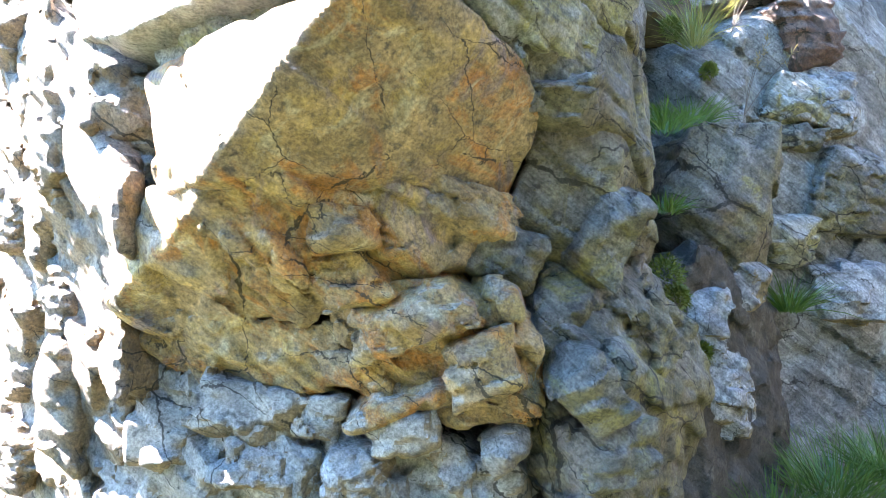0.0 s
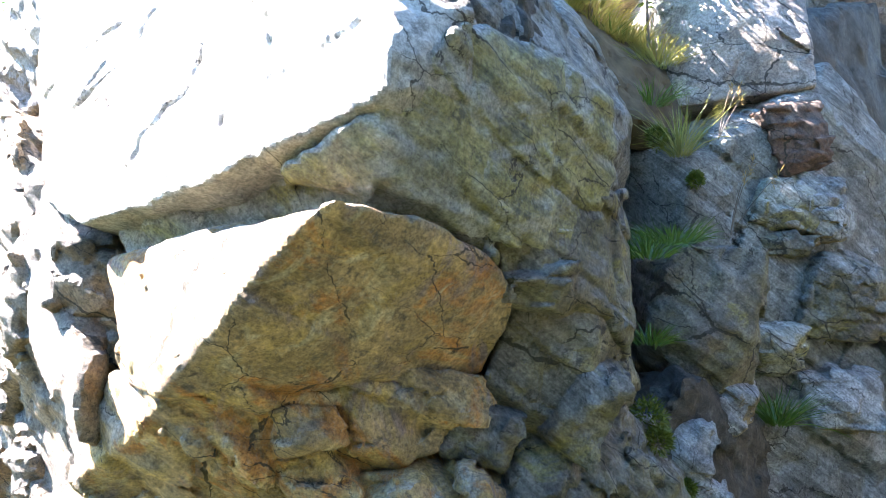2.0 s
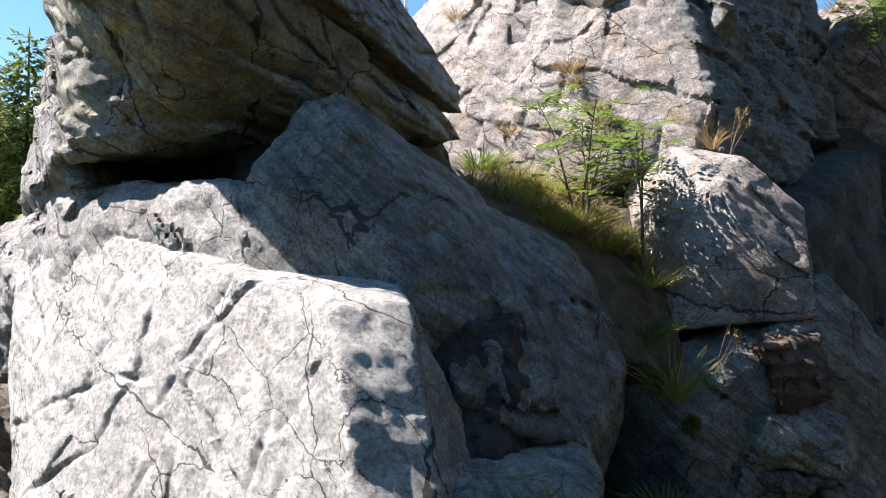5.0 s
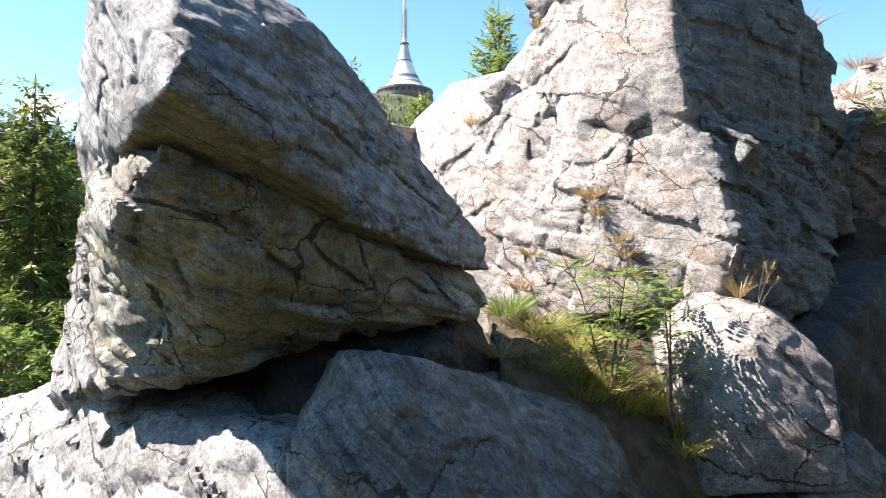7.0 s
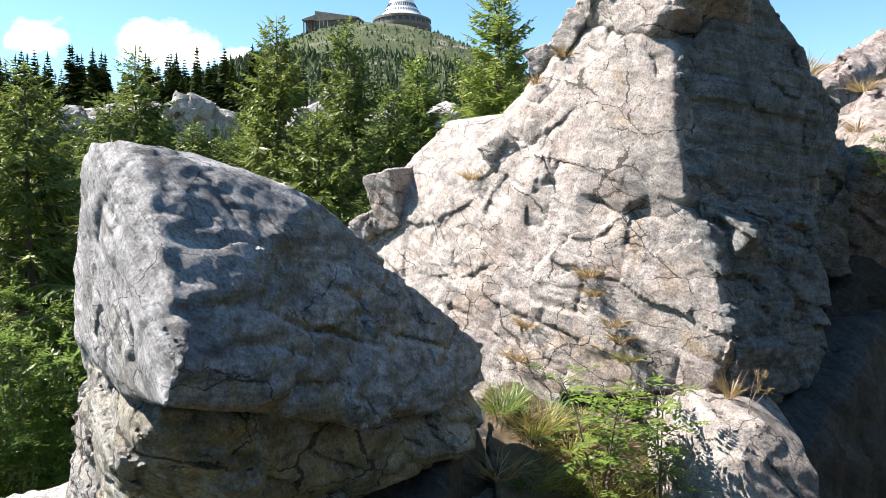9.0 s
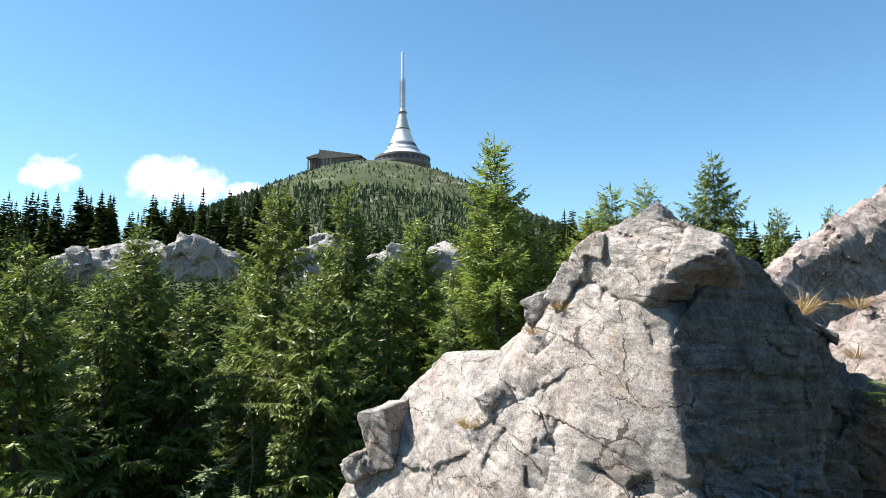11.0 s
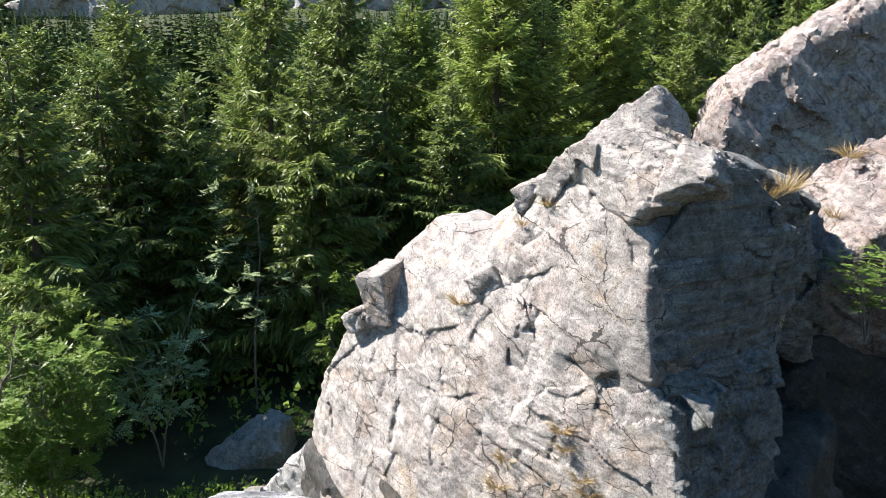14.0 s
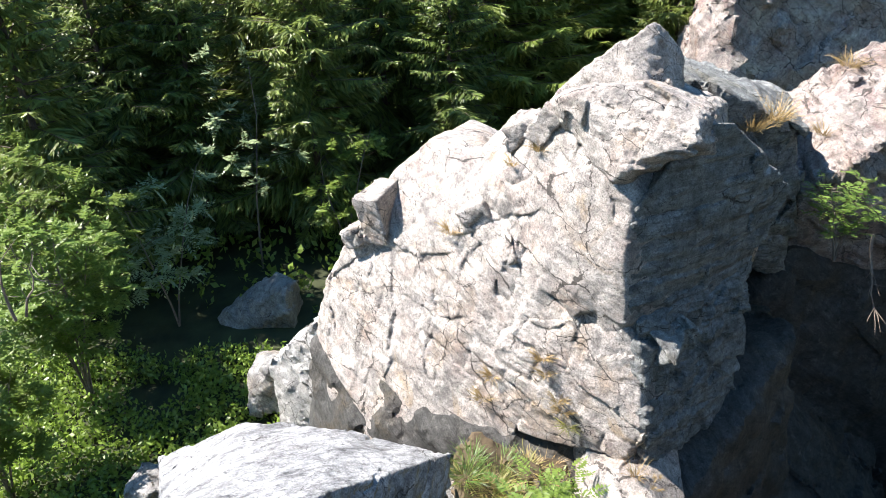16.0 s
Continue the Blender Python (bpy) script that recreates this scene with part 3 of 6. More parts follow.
rock("yellow_block", [(-0.20, 1.80, 2.81), (0.03, 1.98, 2.79), (-0.40, 1.87, 2.63), (-0.49, 1.94, 2.51), (-0.72, 2.11, 2.29), (-0.52, 1.99, 2.75), (0.22, 2.20, 2.69), (0.34, 2.36, 2.57), (0.22, 2.57, 2.27), (-0.09, 2.32, 2.30), (-0.40, 2.20, 2.30),
                      (-1.0, 2.47, 2.28), (-1.05, 2.42, 2.68), (0.2, 3.0, 2.7), (-1.0, 3.2, 2.8), (0.2, 3.0, 2.2), (-1.0, 3.2, 2.2), (-0.74, 2.18, 2.70)], OCHRE,
     "ochre-stained overhanging block under the slab", 0.013, 0.014, 0.5, 0.03, 0.006, seed=3)
rock("olive_block", [
    [(-0.34, 2.00, 2.92), (-0.06, 1.86, 3.07), (0.17, 1.97, 3.34), (0.20, 2.12, 3.40), (0.50, 2.36, 3.36), (0.71, 2.50, 3.26), (0.67, 2.52, 2.86), (0.45, 2.37, 2.72), (0.30, 2.20, 2.76), (0.0, 1.98, 2.84),
     (0.78, 3.2, 3.3), (0.2, 3.2, 3.4), (0.7, 3.1, 2.7), (-0.4, 2.9, 2.86)],
    # the thin layers between the slab and the ochre block
    [(-0.10, 2.02, 3.00), (-0.50, 2.17, 2.92), (-0.84, 2.32, 2.82), (-1.06, 2.50, 2.84), (-0.10, 2.02, 2.83), (-0.52, 2.19, 2.72), (-0.95, 2.42, 2.66), (0.10, 2.06, 2.80), (0.25, 2.24, 2.70), (0.3, 2.8, 2.9), (-1.0, 3.0, 2.9), (-1.0, 3.0, 2.66), (0.3, 2.8, 2.66), (0.2, 2.1, 3.0)]], OLIVE,
     "olive-green overhanging rock face with pale bands", 0.014, 0.016, 0.4, 0.03, 0.010, seed=41, flat=2.6)
rock("side_block", [(0.24, 2.24, 2.84), (0.50, 2.36, 2.80), (0.68, 2.52, 2.90), (0.66, 2.50, 2.52), (0.82, 2.80, 2.34), (0.34, 2.39, 2.58), (0.9, 3.2, 3.0), (0.2, 3.2, 2.9), (1.0, 3.3, 2.4), (0.3, 3.2, 2.4)], GREEN,
     "green-grey layered block beside the overhang", 0.014, 0.02, 0.4, 0.03, 0.008, seed=4)
rock("wedge_block", [(-1.0, 2.46, 2.27), (-0.66, 2.14, 2.30), (-0.1, 2.34, 2.28), (0.22, 2.56, 2.24), (0.26, 2.57, 2.14), (-0.05, 2.44, 2.02), (-0.45, 2.50, 1.86), (-0.38, 2.40, 2.0),
                     (-1.24, 2.62, 1.88), (-1.10, 2.66, 1.80), (0.2, 3.0, 2.2), (0.1, 3.0, 1.9), (-1.1, 3.2, 2.2), (-1.1, 3.2, 1.8)], OCHRE,
     "ochre fractured wedge of schist below the overhang", 0.014, 0.034, 0.24, 0.03, 0.010, seed=5, flat=2.6)
rock("fractured_block", [(-0.09, 2.40, 1.97), (0.27, 2.49, 1.88), (0.32, 2.46, 1.73), (0.30, 2.52, 1.50), (-0.05, 2.60, 1.45), (-0.36, 2.52, 1.79), (-0.28, 2.44, 1.9),
                         (-0.3, 3.0, 1.9), (0.4, 3.0, 1.9), (0.4, 3.0, 1.4), (-0.3, 3.0, 1.4)], OCHRE,
     "brown and grey fractured block in the lower wall", 0.014, 0.034, 0.20, 0.03, 0.012, seed=6, flat=2.6)
rock("layered_band", [(-1.13, 2.64, 1.80), (-0.40, 2.54, 1.82), (-0.36, 2.58, 1.60), (-0.95, 2.72, 1.58), (-1.15, 2.72, 1.70), (-0.3, 3.1, 1.8), (-1.2, 3.1, 1.8), (-1.2, 3.1, 1.5), (-0.3, 3.1, 1.5)], OCHRE,
     "thin rust-streaked rock layers in the lower wall", 0.014, 0.018, 0.25, 0.03, 0.016, seed=7, flat=4.5)
rock("foot_rock", [(-1.35, 2.85, 1.66), (-0.9, 2.70, 1.56), (-0.65, 2.70, 1.55), (-0.35, 2.68, 1.36), (0.30, 2.60, 1.25), (0.45, 2.60, 0.6), (-0.4, 2.58, 0.6), (-1.3, 2.75, 0.6),
                     (-1.3, 3.2, 1.6), (0.4, 3.2, 1.4), (0.4, 3.2, 0.6), (-1.3, 3.2, 0.6)], PALE,
     "grey broken blocks at the foot of the wall", 0.018, 0.05, 0.26, 0.05, 0.012, seed=8, flat=2.4)
rock("corner_block", [(0.47, 2.70, 2.10), (0.60, 2.54, 2.17), (0.64, 2.50, 2.50), (0.34, 2.50, 2.56), (0.25, 2.60, 2.20), (0.82, 2.80, 2.34), (0.92, 3.0, 2.2), (0.72, 2.86, 2.05), (0.42, 2.74, 1.98),
                      (0.9, 3.4, 2.5), (0.2, 3.3, 2.5), (1.0, 3.4, 2.0), (0.2, 3.3, 2.0)], GREEN,
     "purple-brown and green corner block", 0.014, 0.018, 0.3, 0.03, 0.008, seed=9)
rock("grey_buttress", [(0.36, 2.66, 2.02), (0.70, 2.86, 2.06), (1.02, 3.28, 1.96), (1.25, 3.36, 1.50), (1.10, 3.30, 1.20), (0.96, 3.25, 0.5), (0.66, 2.50, 1.66), (0.45, 2.58, 1.50), (0.66, 2.52, 1.4),
                       (0.44, 2.60, 0.5), (0.3, 3.4, 2.0), (1.2, 3.8, 1.9), (1.2, 3.8, 0.5), (0.3, 3.4, 0.5)], GREEN,
     "grey-green buttress with slanting layers", 0.018, 0.04, 0.3, 0.04, 0.014, seed=10, flat=3.2)
rock("left_buttress", [(-1.12, 2.50, 2.62), (-1.37, 2.79, 2.47), (-1.76, 3.07, 2.34), (-1.57, 3.02, 2.16), (-2.0, 3.5, 2.0), (-1.6, 3.06, 1.80), (-1.28, 2.86, 1.64), (-2.5, 4.35, 1.5), (-2.3, 4.0, 0.4),
                       (-1.3, 2.85, 0.4), (-2.1, 3.6, 3.2), (-3.1, 4.6, 3.7), (-2.55, 4.0, 3.75), (-3.4, 4.9, 0.4), (-1.47, 2.83, 3.0), (-1.1, 2.6, 2.75), (-1.0, 3.6, 2.8), (-1.0, 3.6, 0.4), (-2.4, 5.2, 3.6), (-3.0, 5.6, 0.4)], LEFTWALL,
     "sunlit broken buttress of rough grey blocks", 0.026, 0.07, 0.40, 0.06, 0.012, seed=11)
rock("knob_block", [(-0.25, 2.84, 4.73), (-0.19, 2.67, 4.58), (-0.28, 2.72, 4.2), (0.06, 2.54, 3.90), (0.30, 2.76, 3.82), (0.495, 3.05, 3.87), (0.35, 3.69, 4.46), (0.145, 3.49, 4.57), (-0.40, 2.95, 4.74),
                    (-0.60, 2.75, 4.37), (-0.52, 2.62, 4.02), (-0.7, 4.0, 4.5), (0.4, 4.0, 3.8), (-0.6, 3.4, 3.6), (0.0, 2.5, 3.7)], SLATE,
     "blue-grey blunt rock under the perched boulder", 0.015, 0.012, 0.4, 0.04, 0.006, seed=112, grain=(0.45, -0.35, 0.8))
rock("sloping_slab", [(0.48, 3.66, 4.31), (0.90, 4.19, 4.18), (1.22, 4.13, 3.55), (0.50, 3.06, 3.87), (0.45, 2.70, 3.46), (0.74, 3.0, 3.32), (0.98, 3.6, 3.3), (1.05, 4.0, 2.9), (1.3, 4.9, 3.9),
                      (0.3, 4.7, 4.45), (0.1, 3.5, 4.5), (0.2, 2.5, 3.65), (0.3, 3.4, 3.0)], SLATE,
     "sloping grey-green slab with fine layers", 0.021, 0.02, 0.4, 0.04, 0.010, seed=13)
rock("left_shoulder", [(-1.24, 3.06, 4.24), (-1.28, 3.20, 4.36), (-0.55, 2.62, 4.06), (-0.62, 2.76, 4.38), (-2.0, 3.66, 4.16), (-2.14, 4.0, 4.39), (-2.06, 3.6, 3.9), (-2.75, 4.15, 4.0), (-3.1, 4.9, 4.15), (-2.9, 4.3, 3.2), (-2.4, 4.8, 4.35), (-0.5, 4.4, 4.5),
                       (-2.4, 4.6, 3.2), (-0.5, 4.4, 3.2), (-1.6, 3.5, 4.45)], PALE,
     "pale grey ledge below the perched boulder", 0.022, 0.03, 0.32, 0.05, 0.010, seed=14)
boulder = tagged(new("perched_boulder"), "huge perched boulder with blue-grey layered face", "boulder")
BOULDER_GRAIN = (0.55, -0.30, 0.78)
mass("upper_layer", boulder, [(-0.83, 2.17, 5.60), (-0.80, 2.25, 5.74), (-1.20, 2.68, 6.25), (-1.42, 2.94, 6.47), (-1.16, 2.80, 6.44), (-1.04, 3.15, 6.42), (-0.60, 3.45, 6.25), (-0.58, 2.60, 5.50), (-0.30, 3.14, 5.22),
     (-0.03, 3.76, 5.12), (0.30, 4.60, 5.06), (-0.95, 2.40, 5.56), (-1.45, 3.0, 5.58), (-1.64, 3.20, 5.62), (-1.52, 3.05, 6.02), (-1.70, 3.30, 5.80), (-1.48, 4.77, 5.66), (-0.6, 4.77, 5.56), (0.26, 4.75, 5.28), (-2.15, 4.5, 5.5),
     (-1.3, 4.7, 5.2), (-1.62, 3.3, 5.42)], BLUE, "blue-grey upper layers with a white sunlit side", 0.0155, 0.014, 0.5, 0.02, 0.006, seed=15, flat=3.2, grain=BOULDER_GRAIN, round_off=0.003,
     cuts=legs(((0.01, 0.035, ((-0.62, 2.66, 5.90), (-0.20, 3.50, 5.52), (0.10, 4.2, 5.30))), (0.01, 0.03, ((-0.92, 2.62, 6.12), (-0.50, 3.30, 5.95))), (0.01, 0.03, ((-1.1, 2.55, 5.9), (-1.0, 2.44, 5.62))),
                (0.01, 0.04, ((-1.45, 2.95, 6.1), (-1.3, 2.8, 5.85), (-1.36, 2.9, 5.62))))))
mass("body", boulder, [(-0.97, 2.50, 5.48), (-1.04, 2.50, 5.40), (-1.20, 2.67, 5.23), (-0.62, 2.92, 5.32), (-0.32, 3.40, 5.08), (0.0, 3.92, 4.98), (0.24, 4.40, 4.88), (-0.76, 2.74, 5.09), (-0.97, 3.04, 4.70), (-0.45, 3.28, 4.84),
     (0.20, 4.1, 4.80), (-1.28, 2.84, 5.5), (-1.58, 3.20, 5.5), (-1.62, 3.24, 5.29), (-1.34, 3.02, 5.03), (-1.64, 3.5, 5.0), (-1.64, 3.4, 5.5), (-0.6, 4.6, 5.2), (-1.9, 4.3, 5.3), (-1.5, 4.6, 5.0), (0.2, 4.6, 5.0), (-0.8, 4.2, 4.7)], UNDER,
     "ochre-stained body under the overhanging lip", 0.0155, 0.030, 0.42, 0.02, 0.008, seed=16, flat=3.0, grain=BOULDER_GRAIN, round_off=0.003, face=(0.2, -0.8, -0.55),
     cuts=legs(((0.012, 0.05, ((-1.0, 2.56, 5.30), (-0.72, 2.82, 5.16), (-0.55, 3.06, 5.02))), (0.012, 0.04, ((-0.95, 2.62, 5.25), (-0.98, 2.85, 4.95))), (0.012, 0.05, ((-0.6, 2.9, 5.2), (-0.3, 3.4, 4.98), (0.1, 4.0, 4.85))))))
mass("foot_layer", boulder, [(-1.34, 3.04, 5.00), (-1.16, 3.12, 4.55), (-1.44, 3.13, 4.54), (-1.52, 3.34, 4.58), (-1.72, 3.52, 4.84), (-1.02, 2.96, 4.84), (-0.87, 3.14, 4.66), (-0.5, 3.4, 4.78), (-0.6, 4.0, 4.72), (-1.6, 4.4, 4.9),
     (-1.6, 3.3, 5.2), (-0.9, 3.6, 5.1), (-0.5, 4.4, 5.0)], UNDER, "brown layered foot", 0.0155, 0.026, 0.35, 0.02, 0.010, seed=17, flat=3.4, grain=(0.2, -0.2, 0.95), round_off=0.003)
rock("gully_block", [(1.28, 3.60, 2.76), (1.72, 3.55, 2.76), (1.66, 3.60, 2.30), (1.35, 3.58, 2.31), (1.78, 3.88, 2.04), (1.45, 3.75, 1.95), (1.2, 4.0, 2.7), (1.9, 4.3, 2.7), (1.2, 4.2, 1.9), (1.9, 4.3, 1.9), (1.15, 3.65, 2.4)], GREEN,
     "grey block with a yellow-green lichen face in the gully", 0.015, 0.02, 0.36, 0.03, 0.008, seed=16)
# The gully's shade is put into this rock's colour.
rock("gully_rock", [(1.0, 3.3, 1.9), (1.3, 3.5, 2.1), (1.75, 3.9, 2.0), (1.95, 4.1, 1.7), (2.0, 4.0, 0.3), (1.2, 3.3, 0.3), (1.2, 3.4, 1.5), (1.0, 4.5, 2.0), (2.0, 4.6, 2.0), (1.0, 4.5, 0.3), (2.1, 4.6, 0.3)], SHADE_DARK,
     "rock in the gully, darkened for shade", 0.034, 0.04, 0.3, 0.05, 0.012, seed=17)
rock("gully_wall", [(1.9, 4.35, 0.2), (1.9, 4.3, 2.9), (1.50, 4.10, 3.25), (1.65, 4.16, 3.40), (2.28, 4.25, 3.72), (2.47, 4.34, 3.38), (2.80, 4.49, 3.10), (2.55, 4.40, 1.65), (3.6, 4.8, 3.0), (3.8, 4.7, 0.2),
                    (1.2, 4.4, 3.4), (1.2, 5.0, 3.4), (3.6, 6.0, 3.6), (1.3, 5.6, 0.2), (3.8, 6.2, 0.2), (2.6, 4.6, 4.0)], SLATE,
     "tall blue-grey gully wall with rusty stains", 0.03, 0.035, 0.5, 0.05, 0.010, seed=18)
rock("ledge_block", [(1.64, 4.83, 4.75), (1.74, 4.92, 4.92), (2.10, 4.90, 4.86), (2.11, 4.66, 4.79), (2.47, 4.58, 4.45), (1.95, 4.33, 4.31), (1.90, 4.42, 4.6), (2.36, 4.58, 4.12), (1.50, 4.60, 4.20), (2.34, 4.24, 3.78),
                     (1.6, 4.4, 3.7), (2.6, 5.5, 4.7), (1.6, 5.5, 4.7), (2.6, 5.4, 3.6), (1.4, 5.4, 3.6)], PINK,
     "sunlit pinkish block on the ledge", 0.018, 0.018, 0.40, 0.03, 0.005, seed=19, round_off=0.003)
pillar = tagged(new("rock_pillar"), "tall sunlit rock pillar, pinkish grey with a shaded side", "rock pillar")
PILLAR_GRAIN = (0.25, -0.25, 0.93)
mass("column", pillar, [(1.60, 5.68, 7.60), (1.78, 5.48, 7.35), (1.76, 5.43, 6.95), (1.82, 5.37, 6.46), (1.84, 5.35, 6.28), (3.62, 6.68, 7.04), (3.15, 6.35, 7.45), (3.3, 6.5, 6.2), (1.30, 6.36, 7.82), (2.1, 5.95, 7.75),
     (1.0, 7.3, 7.42), (0.68, 7.34, 7.18), (0.60, 6.75, 6.95), (1.42, 5.66, 6.2), (0.7, 6.05, 5.2), (1.6, 5.7, 5.2), (3.2, 6.3, 5.2), (3.6, 8.5, 6.6), (1.2, 8.6, 7.2), (0.4, 8.4, 5.2), (3.6, 8.5, 5.2)], PINK,
     "", 0.0185, 0.016, 0.6, 0.05, 0.0045, seed=20, cuts=PILLAR_CRACKS, grain=PILLAR_GRAIN)
mass("shoulder", pillar, [(0.68, 7.30, 7.16), (0.09, 7.70, 7.14), (-0.30, 7.78, 6.72), (-0.34, 7.42, 6.05), (-0.62, 7.62, 5.95), (-0.91, 7.74, 5.80), (-1.27, 7.80, 5.14), (-0.77, 6.85, 3.88), (0.73, 5.84, 4.72), (1.2, 5.75, 5.8),
     (0.9, 6.2, 6.7), (0.6, 8.8, 7.0), (-0.4, 9.0, 6.2), (-1.1, 9.2, 5.0), (-0.6, 9.0, 3.8), (-1.45, 7.8, 4.4), (-1.0, 6.7, 3.0), (0.7, 5.65, 3.4), (1.6, 8.8, 6.6), (1.6, 8.0, 4.4)], PINK,
     "", 0.021, 0.018, 0.5, 0.05, 0.004, seed=21, cuts=PILLAR_CRACKS, grain=PILLAR_GRAIN)
mass("bulge", pillar, [(2.00, 5.29, 5.95), (1.86, 5.40, 6.20), (1.45, 5.60, 6.14), (1.90, 5.20, 5.43), (2.04, 5.03, 5.21), (1.95, 5.10, 4.85), (0.80, 5.78, 4.70), (0.75, 5.92, 5.60), (1.05, 5.80, 6.0), (2.75, 5.90, 5.9), (2.9, 5.9, 5.2),
     (2.5, 6.5, 6.1), (1.0, 6.6, 6.0), (0.8, 6.5, 4.6), (2.6, 5.6, 4.6)], PINK,
     "", 0.021, 0.022, 0.42, 0.05, 0.006, seed=22, cuts=PILLAR_CRACKS, grain=PILLAR_GRAIN)
mass("cap", pillar, [(1.64, 5.58, 7.58), (1.74, 5.50, 7.76), (2.18, 5.38, 7.96), (1.38, 6.0, 8.16), (1.25, 6.25, 8.02), (1.28, 6.34, 7.84), (1.80, 5.90, 8.27), (2.24, 5.60, 8.10), (2.50, 5.95, 7.98), (2.45, 6.0, 7.6), (3.04, 6.98, 7.80),
     (2.4, 7.0, 8.05), (1.25, 7.0, 7.66), (1.42, 6.74, 7.98), (2.0, 5.85, 7.45), (3.0, 6.6, 7.3), (1.4, 7.6, 7.3), (2.8, 7.6, 7.4)], PINK,
     "", 0.020, 0.030, 0.42, 0.05, 0.012, seed=23, grain=(0.3, -0.1, 0.95))
# Base coloured near black, so it looks in shade under the pillar.
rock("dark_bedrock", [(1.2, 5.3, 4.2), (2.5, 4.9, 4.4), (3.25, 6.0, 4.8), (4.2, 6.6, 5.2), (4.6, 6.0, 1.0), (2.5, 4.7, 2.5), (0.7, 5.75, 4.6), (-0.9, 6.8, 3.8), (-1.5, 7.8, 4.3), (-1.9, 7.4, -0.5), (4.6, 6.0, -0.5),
                     (2.0, 5.0, -0.5), (4.6, 9.0, 4.5), (-1.0, 9.3, 4.0), (4.6, 9.0, -0.5), (-2.2, 9.5, -0.5)], SHADE_DARK,
     "rocky base below the pillar, darkened for shade", 0.085, 0.06, 0.5, 0.06, 0.014, seed=21)
# Both darker than the pillar's sunlit parts: the shade is in their colour.
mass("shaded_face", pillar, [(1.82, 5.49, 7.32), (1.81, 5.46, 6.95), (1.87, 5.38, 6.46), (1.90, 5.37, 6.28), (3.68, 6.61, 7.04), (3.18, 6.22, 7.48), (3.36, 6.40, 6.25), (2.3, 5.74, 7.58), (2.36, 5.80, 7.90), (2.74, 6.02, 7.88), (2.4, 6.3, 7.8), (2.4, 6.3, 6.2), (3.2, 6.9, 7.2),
     (3.2, 6.9, 6.2)], SHADED, "blue-green layered face with its shade in the colour", 0.021, 0.030, 0.5, 0.04, 0.008, seed=71, grain=(0.12, -0.1, 0.98), flat=3.0)
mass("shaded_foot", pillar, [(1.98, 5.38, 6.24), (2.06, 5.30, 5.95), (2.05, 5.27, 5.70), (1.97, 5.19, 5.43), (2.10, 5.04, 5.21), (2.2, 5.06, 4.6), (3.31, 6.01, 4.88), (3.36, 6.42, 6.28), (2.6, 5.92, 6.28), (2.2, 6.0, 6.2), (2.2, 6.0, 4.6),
     (3.2, 6.8, 6.3), (3.2, 6.8, 4.8)], SHADED, "broken foot, darkened with the side's shade", 0.024, 0.05, 0.35, 0.04, 0.012, seed=74, grain=(0.3, -0.1, 0.9), flat=2.4)
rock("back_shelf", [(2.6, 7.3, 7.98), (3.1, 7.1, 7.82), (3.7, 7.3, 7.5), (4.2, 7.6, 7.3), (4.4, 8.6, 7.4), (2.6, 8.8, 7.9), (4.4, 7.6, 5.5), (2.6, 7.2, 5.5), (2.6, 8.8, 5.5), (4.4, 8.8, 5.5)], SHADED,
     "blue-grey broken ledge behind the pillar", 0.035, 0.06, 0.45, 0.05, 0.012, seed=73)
# corners of the blocks that break the pillar's outline
for n, (x, y, z, wide, deep, tall, turn) in enumerate(((-0.48, 7.55, 6.34, 0.36, 0.5, 0.66, -12), (-0.72, 7.70, 5.98, 0.42, 0.5, 0.28, -30), (1.22, 6.50, 7.76, 0.22, 0.4, 0.42, 30), (0.62, 6.72, 6.72, 0.34, 0.4, 0.26, -32),
                                                     (1.05, 6.85, 7.56, 0.40, 0.5, 0.26, -24))):
    rnd = random.Random(600 + n)
    m = pose(x, y, z, rnd.uniform(-8, 8), turn, rnd.uniform(-40, -5))
    c = [m @ Vector((sx * wide / 2 * rnd.uniform(0.7, 1), sy * deep / 2, sz * tall / 2 * rnd.uniform(0.7, 1))) for sx in (-1, 1) for sy in (-1, 1) for sz in (-1, 1)]
    tagged(rock("rock_block", c, PINK, "angular sunlit block on the pillar", 0.022, 0.02, 0.35, 0.03, 0.007, seed=600 + n), group="blocks of the pillar")
rock("summit_block", [(2.16, 6.80, 8.60), (1.9, 6.7, 8.45), (1.55, 6.9, 8.1), (2.5, 6.9, 8.3), (2.65, 7.0, 7.9), (2.0, 6.4, 8.0), (1.2, 7.2, 7.5), (2.6, 7.8, 7.7), (1.5, 7.8, 7.5), (2.4, 6.4, 7.6)], PINK,
     "pointed grey block crowning the pillar", 0.022, 0.025, 0.4, 0.05, 0.010, seed=22)
rock("chip_block", [(2.28, 5.20, 5.98), (2.14, 5.38, 6.12), (2.2, 5.32, 5.80), (2.55, 5.6, 6.1), (2.65, 5.7, 5.8), (2.3, 5.8, 5.7), (2.3, 5.8, 6.1)], SLATE,
     "dark stepped block on the shaded side of the pillar", 0.022, 0.04, 0.3, 0.05, 0.010, seed=23)
